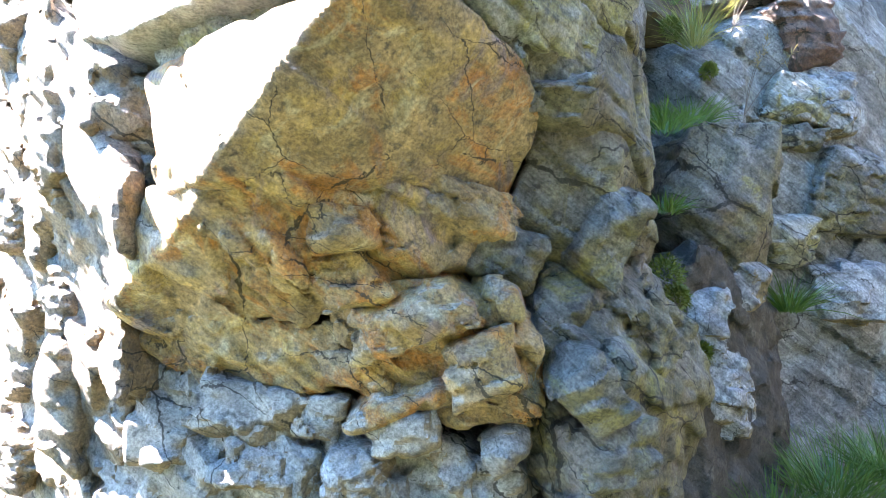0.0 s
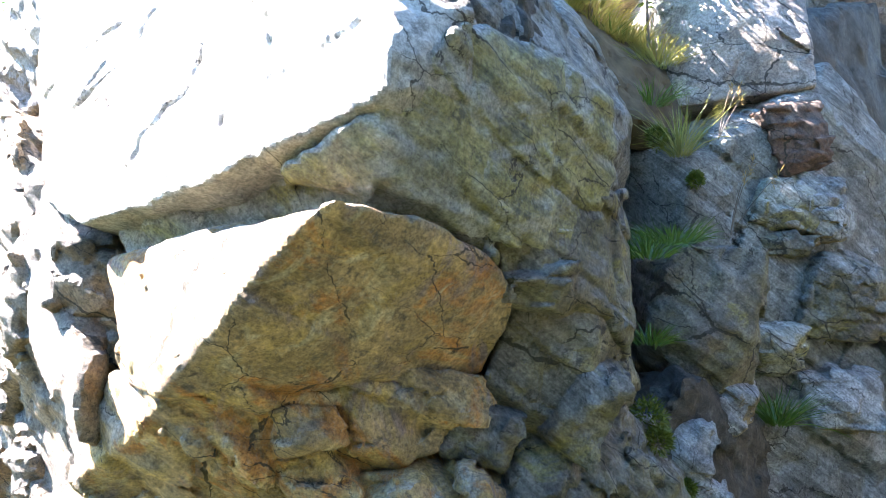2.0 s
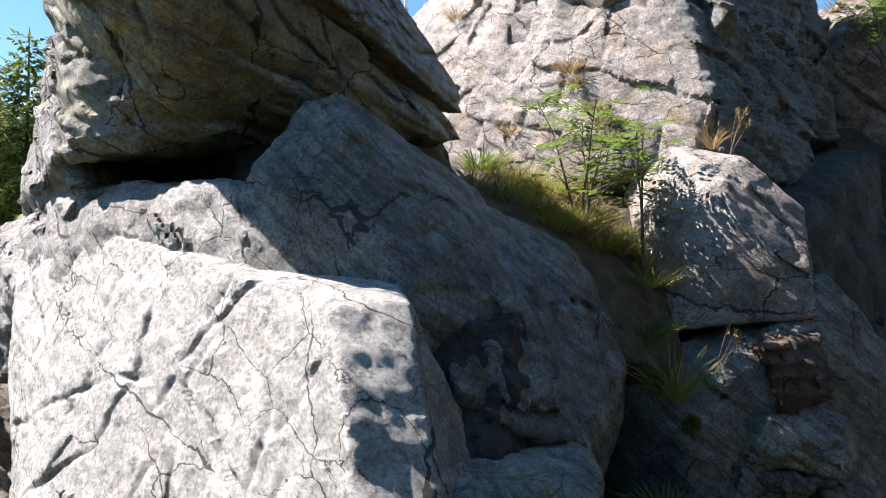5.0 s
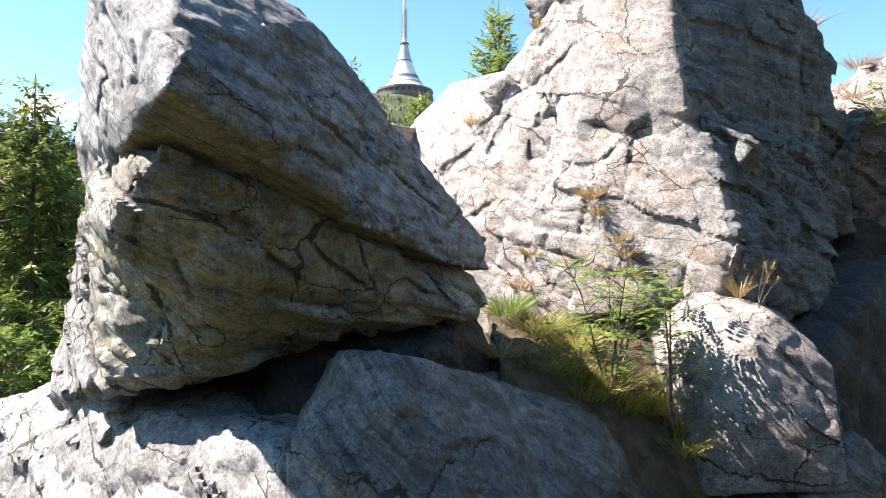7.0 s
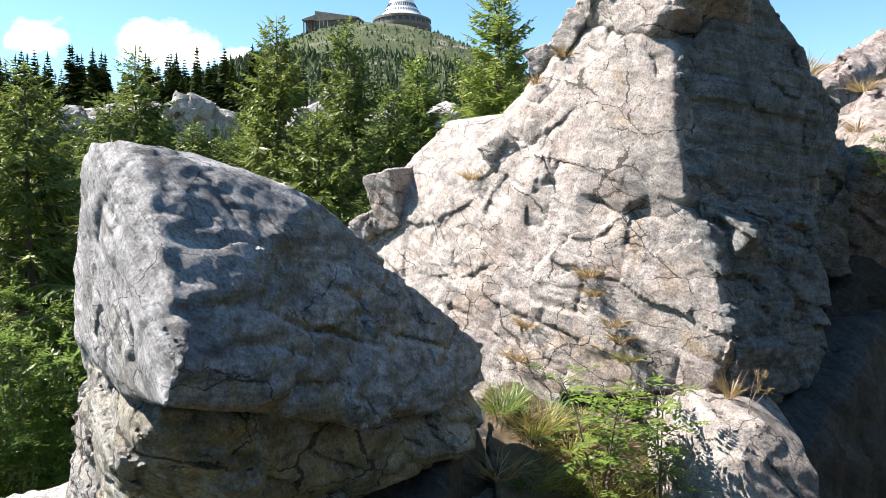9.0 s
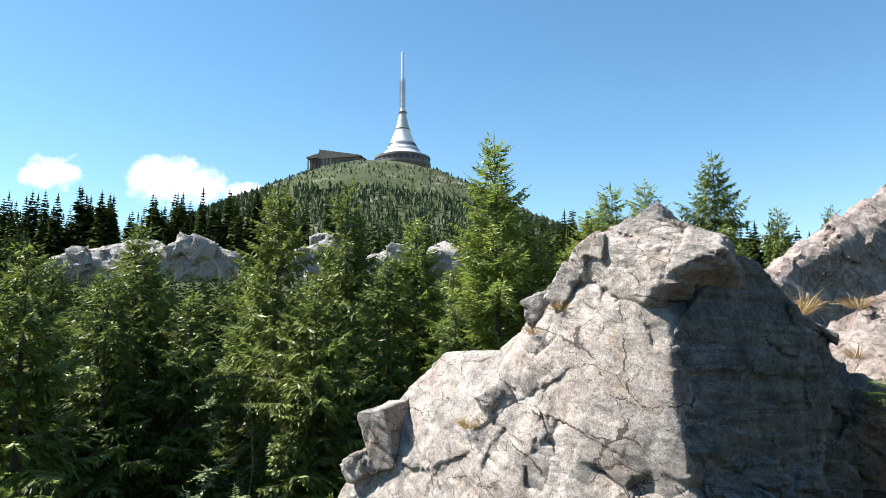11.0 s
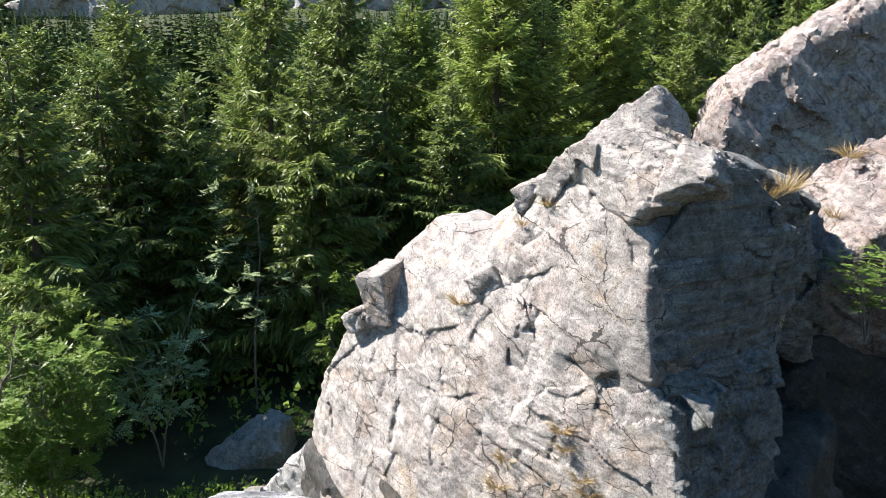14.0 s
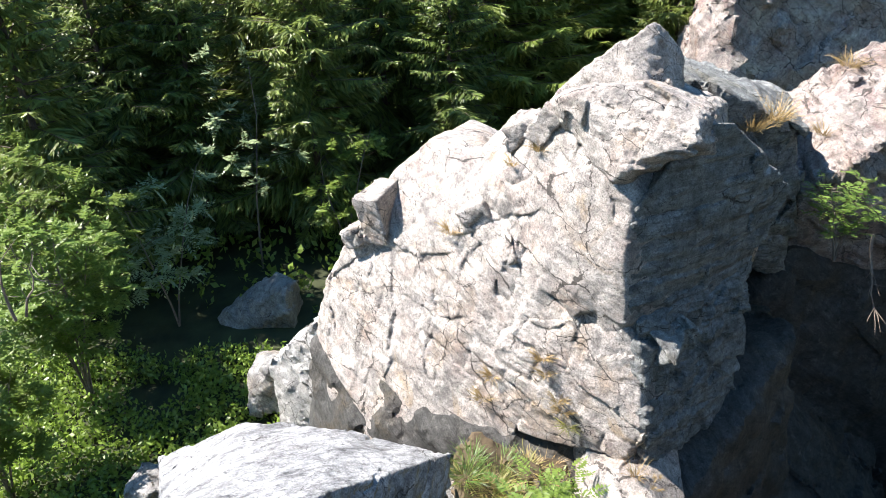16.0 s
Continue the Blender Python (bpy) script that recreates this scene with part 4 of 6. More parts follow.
rock("neighbour_crag", [(4.9, 8.2, 7.24), (5.4, 9.0, 7.7), (4.5, 7.7, 6.5), (4.8, 7.45, 6.93), (5.6, 8.6, 7.5), (7.5, 9.0, 8.6), (7.5, 8.2, 4.0), (4.7, 8.2, 4.8), (4.5, 10, 6.5), (8, 10.5, 8.4), (4.6, 10.0, 3.0), (8, 10.5, 3.0), (4.7, 8.4, 6.9)], CRAG,
     "sunlit crag beyond the pillar with grass tufts", 0.045, 0.06, 0.6, 0.06, 0.018, seed=24, flat=2.6)
rock("far_crag", [(8.0, 19.6, 8.0), (9.6, 22.8, 8.7), (11.6, 23.0, 9.6), (12.3, 22.4, 10.4), (14.5, 22.0, 12.2), (17, 22, 12.6), (17, 20, 0), (8, 18.5, 0), (7.4, 20, 6), (17, 26, 12), (10, 26, 8), (17, 26, 0), (8, 27, 0)], CRAG,
     "large pinkish crag rising among the trees", 0.12, 0.16, 1.5, 0.12, 0.05, seed=25, grain=(0.5, -0.3, 0.8), flat=2.6)


def chunk(x, y, z, wide, deep, tall, turn, seed, material, name, label):
    """One angular block, turned about the line of sight into the wall."""
    rnd = random.Random(seed)
    c = []
    for sx in (-1, 1):
        for sy in (-1, 1):
            for sz in (-1, 1):
                k = rnd.uniform(0.45, 1.0)
                c.append((sx * wide / 2 * k, sy * deep / 2 * rnd.uniform(0.6, 1), sz * tall / 2 * rnd.uniform(0.62, 1.0)))
    c += [(0, -deep * 0.55, rnd.uniform(-0.2, 0.2) * tall), (wide * rnd.uniform(-0.2, 0.2), 0, tall * 0.52), (wide * rnd.uniform(-0.2, 0.2), 0, -tall * 0.52)]
    m = pose(x, y - 0.02, z, rnd.uniform(-8, 8), turn, rnd.uniform(-22, 22))
    return rock(name, [m @ Vector(v) for v in c], material, label, 0.014, 0.022, 0.12, 0.02, 0.005, seed=seed, flat=1.8, round_off=0.003, grain=m.to_3x3() @ Vector((0.1, -0.1, 1)))


# x, y, z, width, depth, height, turn of each loose block
LEFT_BLOCKS = (
    (-1.18, 2.70, 2.61, 0.37, 0.35, 0.29, 20),
    (-1.52, 2.95, 2.50, 0.27, 0.40, 0.43, 10),
    (-1.49, 3.00, 2.32, 0.26, 0.35, 0.25, 15),
    (-2.12, 3.71, 3.24, 0.34, 0.50, 0.40, 20),
    (-1.93, 3.37, 2.24, 0.26, 0.40, 0.28, 10),
    (-1.09, 2.69, 2.41, 0.14, 0.25, 0.18, -10),
    (-1.50, 3.00, 1.64, 0.18, 0.35, 0.98, -4),
    (-1.94, 3.51, 1.59, 0.32, 0.50, 0.40, 15),
    (-1.81, 3.37, 1.33, 0.23, 0.40, 0.23, 20),
    (-1.90, 3.41, 1.16, 0.26, 0.50, 0.31, 10),
    (-1.29, 2.91, 1.80, 0.18, 0.30, 0.20, 25),
)
WALL_BLOCKS = (
    (-0.36, 2.42, 2.15, 0.27, 0.35, 0.16, -6),
    (-0.31, 2.52, 1.97, 0.29, 0.35, 0.21, -18),
    (0.06, 2.55, 2.22, 0.35, 0.35, 0.21, 8),
    (-0.18, 2.46, 2.11, 0.18, 0.25, 0.13, -15),
    (-0.58, 2.41, 2.08, 0.42, 0.30, 0.18, 28),
    (-0.09, 2.55, 1.87, 0.52, 0.40, 0.23, -20),
    (0.16, 2.57, 1.68, 0.33, 0.40, 0.25, -18),
    (0.21, 2.50, 1.91, 0.17, 0.20, 0.12, 5),
    (-0.08, 2.65, 1.55, 0.60, 0.35, 0.14, -14),
    (-0.29, 2.68, 1.64, 0.37, 0.30, 0.14, 12),
)
FOOT_BLOCKS = (
    (-0.74, 2.77, 1.48, 0.44, 0.35, 0.23, 16),
    (-0.46, 2.73, 1.48, 0.23, 0.25, 0.18, 10),
    (-1.06, 2.85, 1.37, 0.43, 0.35, 0.30, 8),
    (-0.63, 2.77, 1.27, 0.54, 0.35, 0.21, 12),
    (-0.14, 2.65, 1.44, 0.30, 0.30, 0.18, -5),
    (0.24, 2.62, 1.37, 0.16, 0.25, 0.18, 60),
    (-0.33, 2.68, 1.28, 0.37, 0.30, 0.18, 5),
)
CORNER_BLOCKS = (
    (0.43, 2.53, 2.60, 0.36, 0.40, 0.17, 4),
    (0.24, 2.66, 2.06, 0.32, 0.30, 0.24, 20),
    (0.60, 2.71, 2.17, 0.25, 0.35, 0.39, 30),
    (0.81, 3.02, 1.74, 0.39, 0.40, 0.39, 38),
    (0.51, 2.59, 1.60, 0.27, 0.35, 0.29, -38),
    (0.54, 2.65, 1.35, 0.44, 0.35, 0.28, -8),
    (0.45, 2.75, 1.84, 0.35, 0.35, 0.31, 35),
)
GULLY_BLOCKS = (
    (1.56, 3.92, 1.95, 0.45, 0.40, 0.33, 20),
    (1.25, 3.62, 1.74, 0.33, 0.40, 0.44, 10),
    (1.34, 3.62, 1.41, 0.47, 0.40, 0.44, 5),
    (2.45, 4.42, 1.88, 0.55, 0.40, 0.38, -6),
    (2.28, 4.47, 2.82, 0.45, 0.40, 0.21, 0),
    (2.34, 4.37, 3.04, 0.41, 0.40, 0.44, 10),
)
RUST_BLOCKS = ((2.15, 4.36, 3.45, 0.60, 0.45, 0.50, -15),)
LICHEN_BLOCKS = ((2.12, 4.34, 3.05, 0.46, 0.40, 0.34, 10), (2.05, 4.36, 2.20, 0.40, 0.40, 0.34, -12))
PALE_BLOCKS = ((2.48, 4.40, 2.52, 0.72, 0.45, 0.56, 4), (2.12, 4.37, 2.80, 0.50, 0.40, 0.14, 0), (2.95, 4.50, 2.30, 0.5, 0.40, 0.6, -8))
for n, (spots, material, label) in enumerate(((LEFT_BLOCKS, LEFTWALL, "angular sunlit block with a brown underside"), (WALL_BLOCKS, OCHRE, "ochre and rust stained angular block in the wall"),
                                              (FOOT_BLOCKS, PALE, "pale grey broken block at the wall's foot"), (CORNER_BLOCKS, GREEN, "grey-green layered block at the corner"),
                                              (GULLY_BLOCKS, BLUE, "shaded block in the gully"), (RUST_BLOCKS, RUST, "red-brown rusty block in the shaded gully"), (LICHEN_BLOCKS, OLIVE, "yellow-green lichened block in the gully"),
                                              (PALE_BLOCKS, GREEN, "grey-green slab in the gully"))):
    for k, spot in enumerate(spots):
        tagged(chunk(*spot, 100 + n * 20 + k, material, "rock_block", label), group="blocks of the lower wall")
# Crevice filler; its near-black colour stands for the shade there.
rock("support_rock", [(-1.45, 3.7, 4.2), (-0.5, 3.15, 4.55), (0.0, 3.7, 4.66), (0.3, 4.4, 4.55), (0.1, 4.9, 5.0), (-1.4, 4.7, 4.9), (-1.5, 4.2, 4.75), (-1.3, 4.7, 4.0), (0.5, 4.8, 4.0), (-0.6, 3.3, 4.0)], SHADE_DARK,
     "rock under the perched boulder, darkened for shade", 0.05, 0.04, 0.3, seed=31)
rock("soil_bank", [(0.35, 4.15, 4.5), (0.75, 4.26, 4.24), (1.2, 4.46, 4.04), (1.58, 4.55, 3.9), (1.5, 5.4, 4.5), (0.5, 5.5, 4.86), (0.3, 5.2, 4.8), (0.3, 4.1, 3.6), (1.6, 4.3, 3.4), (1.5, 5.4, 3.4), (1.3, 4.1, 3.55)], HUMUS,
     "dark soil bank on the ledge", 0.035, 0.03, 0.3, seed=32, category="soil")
# Unseen crag, added to keep sky light from the right off the shaded faces.
rock("east_crag", [(5.2, 1.0, -0.4), (5.0, 4.4, -0.4), (5.0, 1.5, 7.0), (5.2, 4.2, 6.6), (6.0, 6.2, 4.0), (5.0, 6.4, -0.4), (8.0, 0.0, 10.0), (8.0, 6.4, 8.5), (9.0, -4.0, -0.4), (9.0, 6.6, -0.4), (5.4, -3.5, 6.0), (5.6, -4.0, -0.4)], SHADE_DARK,
     "unseen crag added to block sky light from the gully", 0.2, 0.08, 0.7, seed=33)
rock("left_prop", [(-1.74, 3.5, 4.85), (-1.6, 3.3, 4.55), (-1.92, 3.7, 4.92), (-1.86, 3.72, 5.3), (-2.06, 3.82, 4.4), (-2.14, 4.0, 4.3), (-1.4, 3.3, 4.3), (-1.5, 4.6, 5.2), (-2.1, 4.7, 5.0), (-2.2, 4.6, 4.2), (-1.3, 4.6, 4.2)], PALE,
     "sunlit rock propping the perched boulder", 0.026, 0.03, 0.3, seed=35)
# Dark colour here carries the pillar's shade over the gully floor.
rock("gully_floor", [(3.4, 4.6, 0.6), (5.4, 5.5, 0.8), (6.5, 7.6, 2.2), (4.2, 6.4, 2.6), (3.6, 6.0, 3.0), (4.6, 7.8, 4.0), (6.5, 8.2, 3.0), (3.4, 4.6, -0.5), (6.5, 5.0, -0.5), (6.5, 8.5, -0.5), (3.4, 8.5, -0.5)], SHADE_DARK,
     "broken rock filling the gully, darkened for shade", 0.06, 0.09, 0.6, seed=34)
# Closes a hole behind the slab, coloured as dark as shade.
rock("wedged_block", [(-0.1, 2.4, 3.35), (0.35, 2.55, 3.35), (0.45, 2.8, 3.85), (-0.1, 2.6, 3.85), (-0.2, 3.3, 3.3), (0.6, 3.3, 3.3), (0.5, 3.4, 3.9), (-0.2, 3.3, 3.9)], SHADE_DARK,
     "filler block behind the slab, darkened for shade", 0.02, 0.03, 0.3, seed=36)
# Gully head closed with rock that has shade in its colour.
rock("dark_crag", [(3.6, 7.4, -0.5), (8.0, 7.6, -0.5), (3.6, 7.6, 4.4), (4.6, 7.9, 5.6), (7.8, 8.0, 4.8), (8.5, 8.6, 4.0), (3.6, 10.0, 4.6), (8.5, 10.5, 4.2), (3.6, 10.5, -0.5), (8.5, 10.5, -0.5)], SHADE_DARK,
     "broken rock closing the gully's head, darkened for shade", 0.09, 0.07, 0.6, seed=72)

# ---- ground and hill ----
TOWER = (-32.5, 620.0)


def ground_z(x, y):
    x, y = np.asarray(x, float), np.asarray(y, float)
    z = np.interp(y, (-400, -40, -5, 0, 12, 28, 50, 85, 130, 250, 700, 5000), (-150, -20, -2, 0.0, -0.2, 0.4, 4.5, 14, 21, 30, 30, 30))
    side = np.clip((x - 5) / 60, 0, 1) * np.clip((y - 25) / 60, 0, 1)
    z = z - side * 6
    r = np.hypot((x - TOWER[0] + 24) * 1.25, (y - TOWER[1] - 36))
    hill = 181.0 - 0.50 * np.sqrt(np.maximum(r - 50, 0) ** 2 + 36 ** 2)
    return np.maximum(z, hill)


def ground_sheet():
    def axis(lo, hi):
        a = [0.0]
        while a[-1] < hi:
            a.append(a[-1] + max(0.5, 0.06 * abs(a[-1])))
        b = [0.0]
        while b[-1] > lo:
            b.append(b[-1] - max(0.5, 0.06 * abs(b[-1])))
        return np.array(sorted(set(a + b)))
    ys = np.concatenate([axis(-800, 450), np.linspace(470, 900, 60), np.geomspace(950, 5000, 12)])
    xs = np.concatenate([-np.geomspace(5000, 420, 14), np.linspace(-400, 300, 110), np.geomspace(320, 5000, 14)])
    near = axis(-12, 14)
    xs = np.unique(np.concatenate([xs[(xs < -14) | (xs > 16)], near]))
    X, Y = np.meshgrid(xs, ys, indexing="ij")
    Z = ground_z(X, Y)
    p = np.stack([X.ravel(), Y.ravel(), Z.ravel() * 0], 1)
    bumps = fbm((p * 0.45).astype(np.float32), 3) * 0.12 + fbm((p * 0.06 + 5).astype(np.float32), 3) * np.clip((Y.ravel() - 20) / 40, 0, 1.2)
    v = np.stack([X.ravel(), Y.ravel(), Z.ravel() + bumps], 1)
    n, m = X.shape
    i = np.arange(n * m).reshape(n, m)
    q = np.stack([i[:-1, :-1], i[1:, :-1], i[1:, 1:], i[:-1, 1:]], -1).reshape(-1, 4)
    return tagged(new("ground", mesh_of("ground", v, q, SOIL, 180)), "forest floor and wooded hillside", "ground", kind="structure")


ground_sheet()

# ---- plants ----
UP = np.array((0, 0, 1.0))


def part(name, mesh, parent, label=""):
    ob = new(name, mesh)
    ob.parent = parent
    return tagged(ob, label)


def strips(start, direction, side, length, width):
    """Many pointed blades: four corners each, as one quad."""
    a = start
    b = start + direction * length[:, None] * 0.45 + side * width[:, None] * 0.5
    c = start + direction * length[:, None]
    d = start + direction * length[:, None] * 0.45 - side * width[:, None] * 0.5
    v = np.stack([a, b, c, d], 1).reshape(-1, 3)
    return v


def quads_for(v):
    return np.arange(len(v), dtype=np.int32).reshape(-1, 4)


def unit(a):
    return a / np.maximum(np.linalg.norm(a, axis=-1, keepdims=True), 1e-9)


def tube(points, radii, sides=6):
    """A tapered round limb along points."""
    pts, v, q = np.asarray(points, float), [], []
    for k, (p, r) in enumerate(zip(pts, radii)):
        ahead = unit(pts[min(k + 1, len(pts) - 1)] - pts[max(k - 1, 0)])
        s = unit(np.cross(ahead, (0.31, 0.93, 0.2))); t = np.cross(ahead, s)
        for a in np.arange(sides) * 2 * math.pi / sides:
            v.append(p + r * (math.cos(a) * s + math.sin(a) * t))
    for k in range(len(pts) - 1):
        for j in range(sides):
            q.append((k * sides + j, k * sides + (j + 1) % sides, (k + 1) * sides + (j + 1) % sides, (k + 1) * sides + j))
    return np.array(v), np.array(q)


def join(pieces):
    vs, qs, n = [], [], 0
    for v, q in pieces:
        vs.append(v); qs.append(q + n); n += len(v)
    return np.concatenate(vs), np.concatenate(qs)


def crown_of(height, spread, seed, step=0.27, twig_gap=0.085, droop=0.28, width=0.055, bare=0.10, ragged=0.25, hang=0.5, hollow=0.3):
    """Boughs in whorls, each set with many short twigs."""
    r = np.random.default_rng(seed)
    out, wood = [], []
    z = height * bare
    while z < height - 0.12:
        t = z / height
        reach = spread * (1 - t) ** 0.75 * (0.55 + 0.45 * min(1, t * 5))
        count = r.integers(5, 9) if reach > 0.25 else 4
        turn = r.random() * 6.28
        for k in range(count):
            length = (reach * (1 - ragged * r.random()) + 0.12) * (1.0 if r.random() > 0.2 else 0.55)
            a = turn + k * 6.283 / count + r.normal() * 0.25
            outw = np.array((math.cos(a), math.sin(a), 0))
            lift = 0.55 * t - droop * (1 - t) + r.normal() * 0.08
            n = max(3, int(length * (1 - hollow) / twig_gap))
            s = hollow + (1 - hollow) * (np.arange(n) + 0.6) / n
            spine = np.array((0, 0, z + r.normal() * 0.05)) + outw * (s * length)[:, None] + UP * (length * (lift * s - 0.18 * (1 - t) * s * s + 0.16 * (1 - t) * s ** 3))[:, None]
            tang = unit(np.gradient(spine, axis=0)) if n > 1 else outw[None]
            side = np.cross(outw, UP)
            for sign in (-1, 1):
                m = n
                ang = r.normal(0.95, 0.16, m)
                d = unit(tang * np.cos(ang)[:, None] + sign * side * np.sin(ang)[:, None] - UP * (hang * r.random(m))[:, None])
                ln = (0.46 * length * (1 - s) ** 0.8 + 0.10) * r.uniform(0.6, 1.15, m)
                sd = unit(np.cross(d, UP) + r.normal(0, 0.5, (m, 3)))
                out.append(strips(spine, d, sd, ln, np.full(m, width) * r.uniform(0.7, 1.4, m)))
                keep = ln > 0.22
                if keep.any():
                    for f in (0.5,):
                        d2 = unit(d[keep] + tang[keep] * 0.7 - UP * r.uniform(0.0, hang * 1.6, keep.sum())[:, None] + r.normal(0, 0.35, (keep.sum(), 3)))
                        out.append(strips(spine[keep] + d[keep] * (ln[keep] * f)[:, None], d2, unit(np.cross(d2, UP) + r.normal(0, 0.6, d2.shape)), ln[keep] * 0.5, np.full(keep.sum(), width)))
            out.append(strips(spine[-1:], tang[-1:], side[None], np.array([0.2]), np.array([width])))
            if length > 0.5:
                wood.append(tube([(0, 0, z), spine[n // 2], spine[-1]], (0.018, 0.011, 0.004), 3))
        z += step * r.uniform(0.75, 1.25) * (0.5 + 0.5 * (1 - t))
    top = np.array((0, 0, height - 0.3))[None]
    out.append(strips(top, UP[None], np.array([[1.0, 0, 0]]), np.array([0.5]), np.array([0.06])))
    return np.concatenate(out), wood


def conifer(name, label, height, spread, seed, leaf, category, **shape):
    ob = new(name)
    v, wood = crown_of(height, spread, seed, **shape)
    r = np.random.default_rng(seed)
    pts = [(r.normal() * 0.03, r.normal() * 0.03, h) for h in np.linspace(-0.4, height - 0.2, 7)]
    rad = np.linspace(height * 0.0125 + 0.03, 0.012, 7)
    trunk = join([tube(pts, rad, 8)] + wood)
    part("trunk", mesh_of("trunk", *trunk, BARK, 60), ob)
    part("crown", mesh_of("crown", v, quads_for(v), leaf), ob)
    return tagged(ob, label, category)


FLAT_SPRUCE = dict(step=0.40, droop=0.30, hang=1.0, ragged=0.6, width=0.065, twig_gap=0.045, hollow=0.15)
LIGHT_LARCH = dict(step=0.34, droop=0.02, hang=0.6, width=0.055, ragged=0.6, twig_gap=0.045, hollow=0.12)
# x, y, height of each tree near the crag, and the kind: s spruce, l larch
TREES = ((-9.0, 15.5, 9.6, "s"), (-8.6, 18.5, 9.2, "s"), (-8.7, 20.5, 10.8, "s"), (-6.6, 19.0, 8.6, "s"), (-5.0, 22.0, 12.0, "s"), (-3.3, 19.2, 9.0, "s"), (-3.4, 26.0, 12.9, "s"), (-1.6, 22.5, 9.9, "s"),
         (-0.8, 25.5, 11.6, "l"), (0.5, 20.8, 8.3, "s"), (1.95, 23.5, 14.1, "l"), (3.5, 24.0, 10.8, "l"), (5.0, 27.0, 10.6, "l"), (6.3, 28.5, 12.2, "l"), (7.5, 30.0, 13.3, "l"), (10.2, 34.0, 13.6, "l"),
         (9.9, 28.5, 10.8, "s"), (14.4, 36.0, 15.4, "s"), (13.4, 31.0, 10.7, "s"), (19.6, 40.0, 12.5, "s"), (25.0, 44.0, 13.0, "s"), (-11.5, 17.5, 10.2, "s"), (-12.0, 22.0, 9.8, "s"), (-10.0, 25.0, 9.6, "s"),
         (-6.8, 26.5, 9.8, "l"), (-1.0, 30.0, 10.4, "s"), (3.4, 31.0, 11.0, "s"), (-4.8, 31.0, 10.4, "s"), (-8.5, 31.0, 9.8, "s"), (-13.5, 28.0, 9.4, "s"), (1.2, 27.5, 11.4, "s"), (8.4, 25.0, 9.2, "s"), (17.0, 33.0, 10.6, "l"),
         # These four stand out of view, added to cast shade on the left trees.
         (-15.0, 17.5, 12.6, "s"), (-14.2, 20.0, 12.0, "s"), (-17.5, 22.5, 13.0, "s"), (-17.0, 25.0, 12.5, "s"))
MODELS = {}
for kind, leaf, word, shape in (("s", SPRUCE, "spruce", FLAT_SPRUCE), ("l", LARCH, "larch", LIGHT_LARCH)):
    MODELS[kind] = [conifer(word, "dark green spruce with drooping boughs" if kind == "s" else "light green larch with airy feathery boughs", 10.0, 3.5 + 0.5 * k, 40 + k + (9 if kind == "l" else 0), leaf, word + " tree", **shape)
                    for k in range(3 if kind == "s" else 2)]
first_used = set()
for i, (x, y, tall, kind) in enumerate(TREES):
    model = MODELS[kind][i % len(MODELS[kind])]
    k = tall / 10.0
    m = pose(x, y, float(ground_z(x, y)) - 0.1, 0, 0, 77 * i % 360) @ Matrix.Diagonal((0.5 + 0.5 * k, 0.5 + 0.5 * k, k, 1))
    if model.name in first_used:
        tree = copy_thing(model, Matrix())
        tree.matrix_basis = m
    else:
        first_used.add(model.name)
        tree = model
        tree.matrix_basis = m
    tagged(tree, group="conifers behind the crag")


def wood_mass(name, spots, heights, seed, label, model_kinds):
    """A far wood: many simple conifers in one mesh."""
    rng = np.random.default_rng(seed)
    pieces = []
    for (x, y), tall in zip(spots, heights):
        v = model_kinds[rng.integers(len(model_kinds))]
        a = rng.random() * 6.28
        c, s = math.cos(a), math.sin(a)
        w = v * np.array((tall * rng.uniform(0.85, 1.2), tall * rng.uniform(0.85, 1.2), tall))
        w = np.stack([w[:, 0] * c - w[:, 1] * s + x, w[:, 0] * s + w[:, 1] * c + y, w[:, 2] + float(ground_z(x, y)) - 0.1], 1)
        pieces.append(w)
    v = np.concatenate(pieces)
    return tagged(new(name, mesh_of(name, v, quads_for(v), FARWOOD)), label, "forest", kind="stuff")


def simple_conifer(seed, whorls, per, spread=0.2):
    r = np.random.default_rng(seed)
    out = []
    for k in range(whorls):
        t = (k + 0.3) / whorls
        reach = spread * (1 - t) ** 0.8 + 0.012
        n = per
        a = np.arange(n) * 6.283 / n + r.random() * 6 + r.normal(0, 0.2, n)
        d = unit(np.stack([np.cos(a), np.sin(a), np.full(n, -0.75 + 0.7 * t)], 1) + r.normal(0, 0.15, (n, 3)))
        s = np.stack([-np.sin(a), np.cos(a), r.normal(0, 0.25, n)], 1)
        ln = reach * r.uniform(0.6, 1.1) * r.uniform(0.65, 1.2, n)
        out.append(strips(np.tile((0, 0, 0.06 + 0.92 * t), (n, 1)), d, s, ln, ln * 0.55 + 0.012))
    out.append(strips(np.array([[0, 0, 0.86]]), UP[None], np.array([[1.0, 0, 0]]), np.array([0.16]), np.array([0.02])))
    return np.concatenate(out)


rng = np.random.default_rng(5)
MID = [simple_conifer(60 + k, 15, 10, 0.25) for k in range(3)]


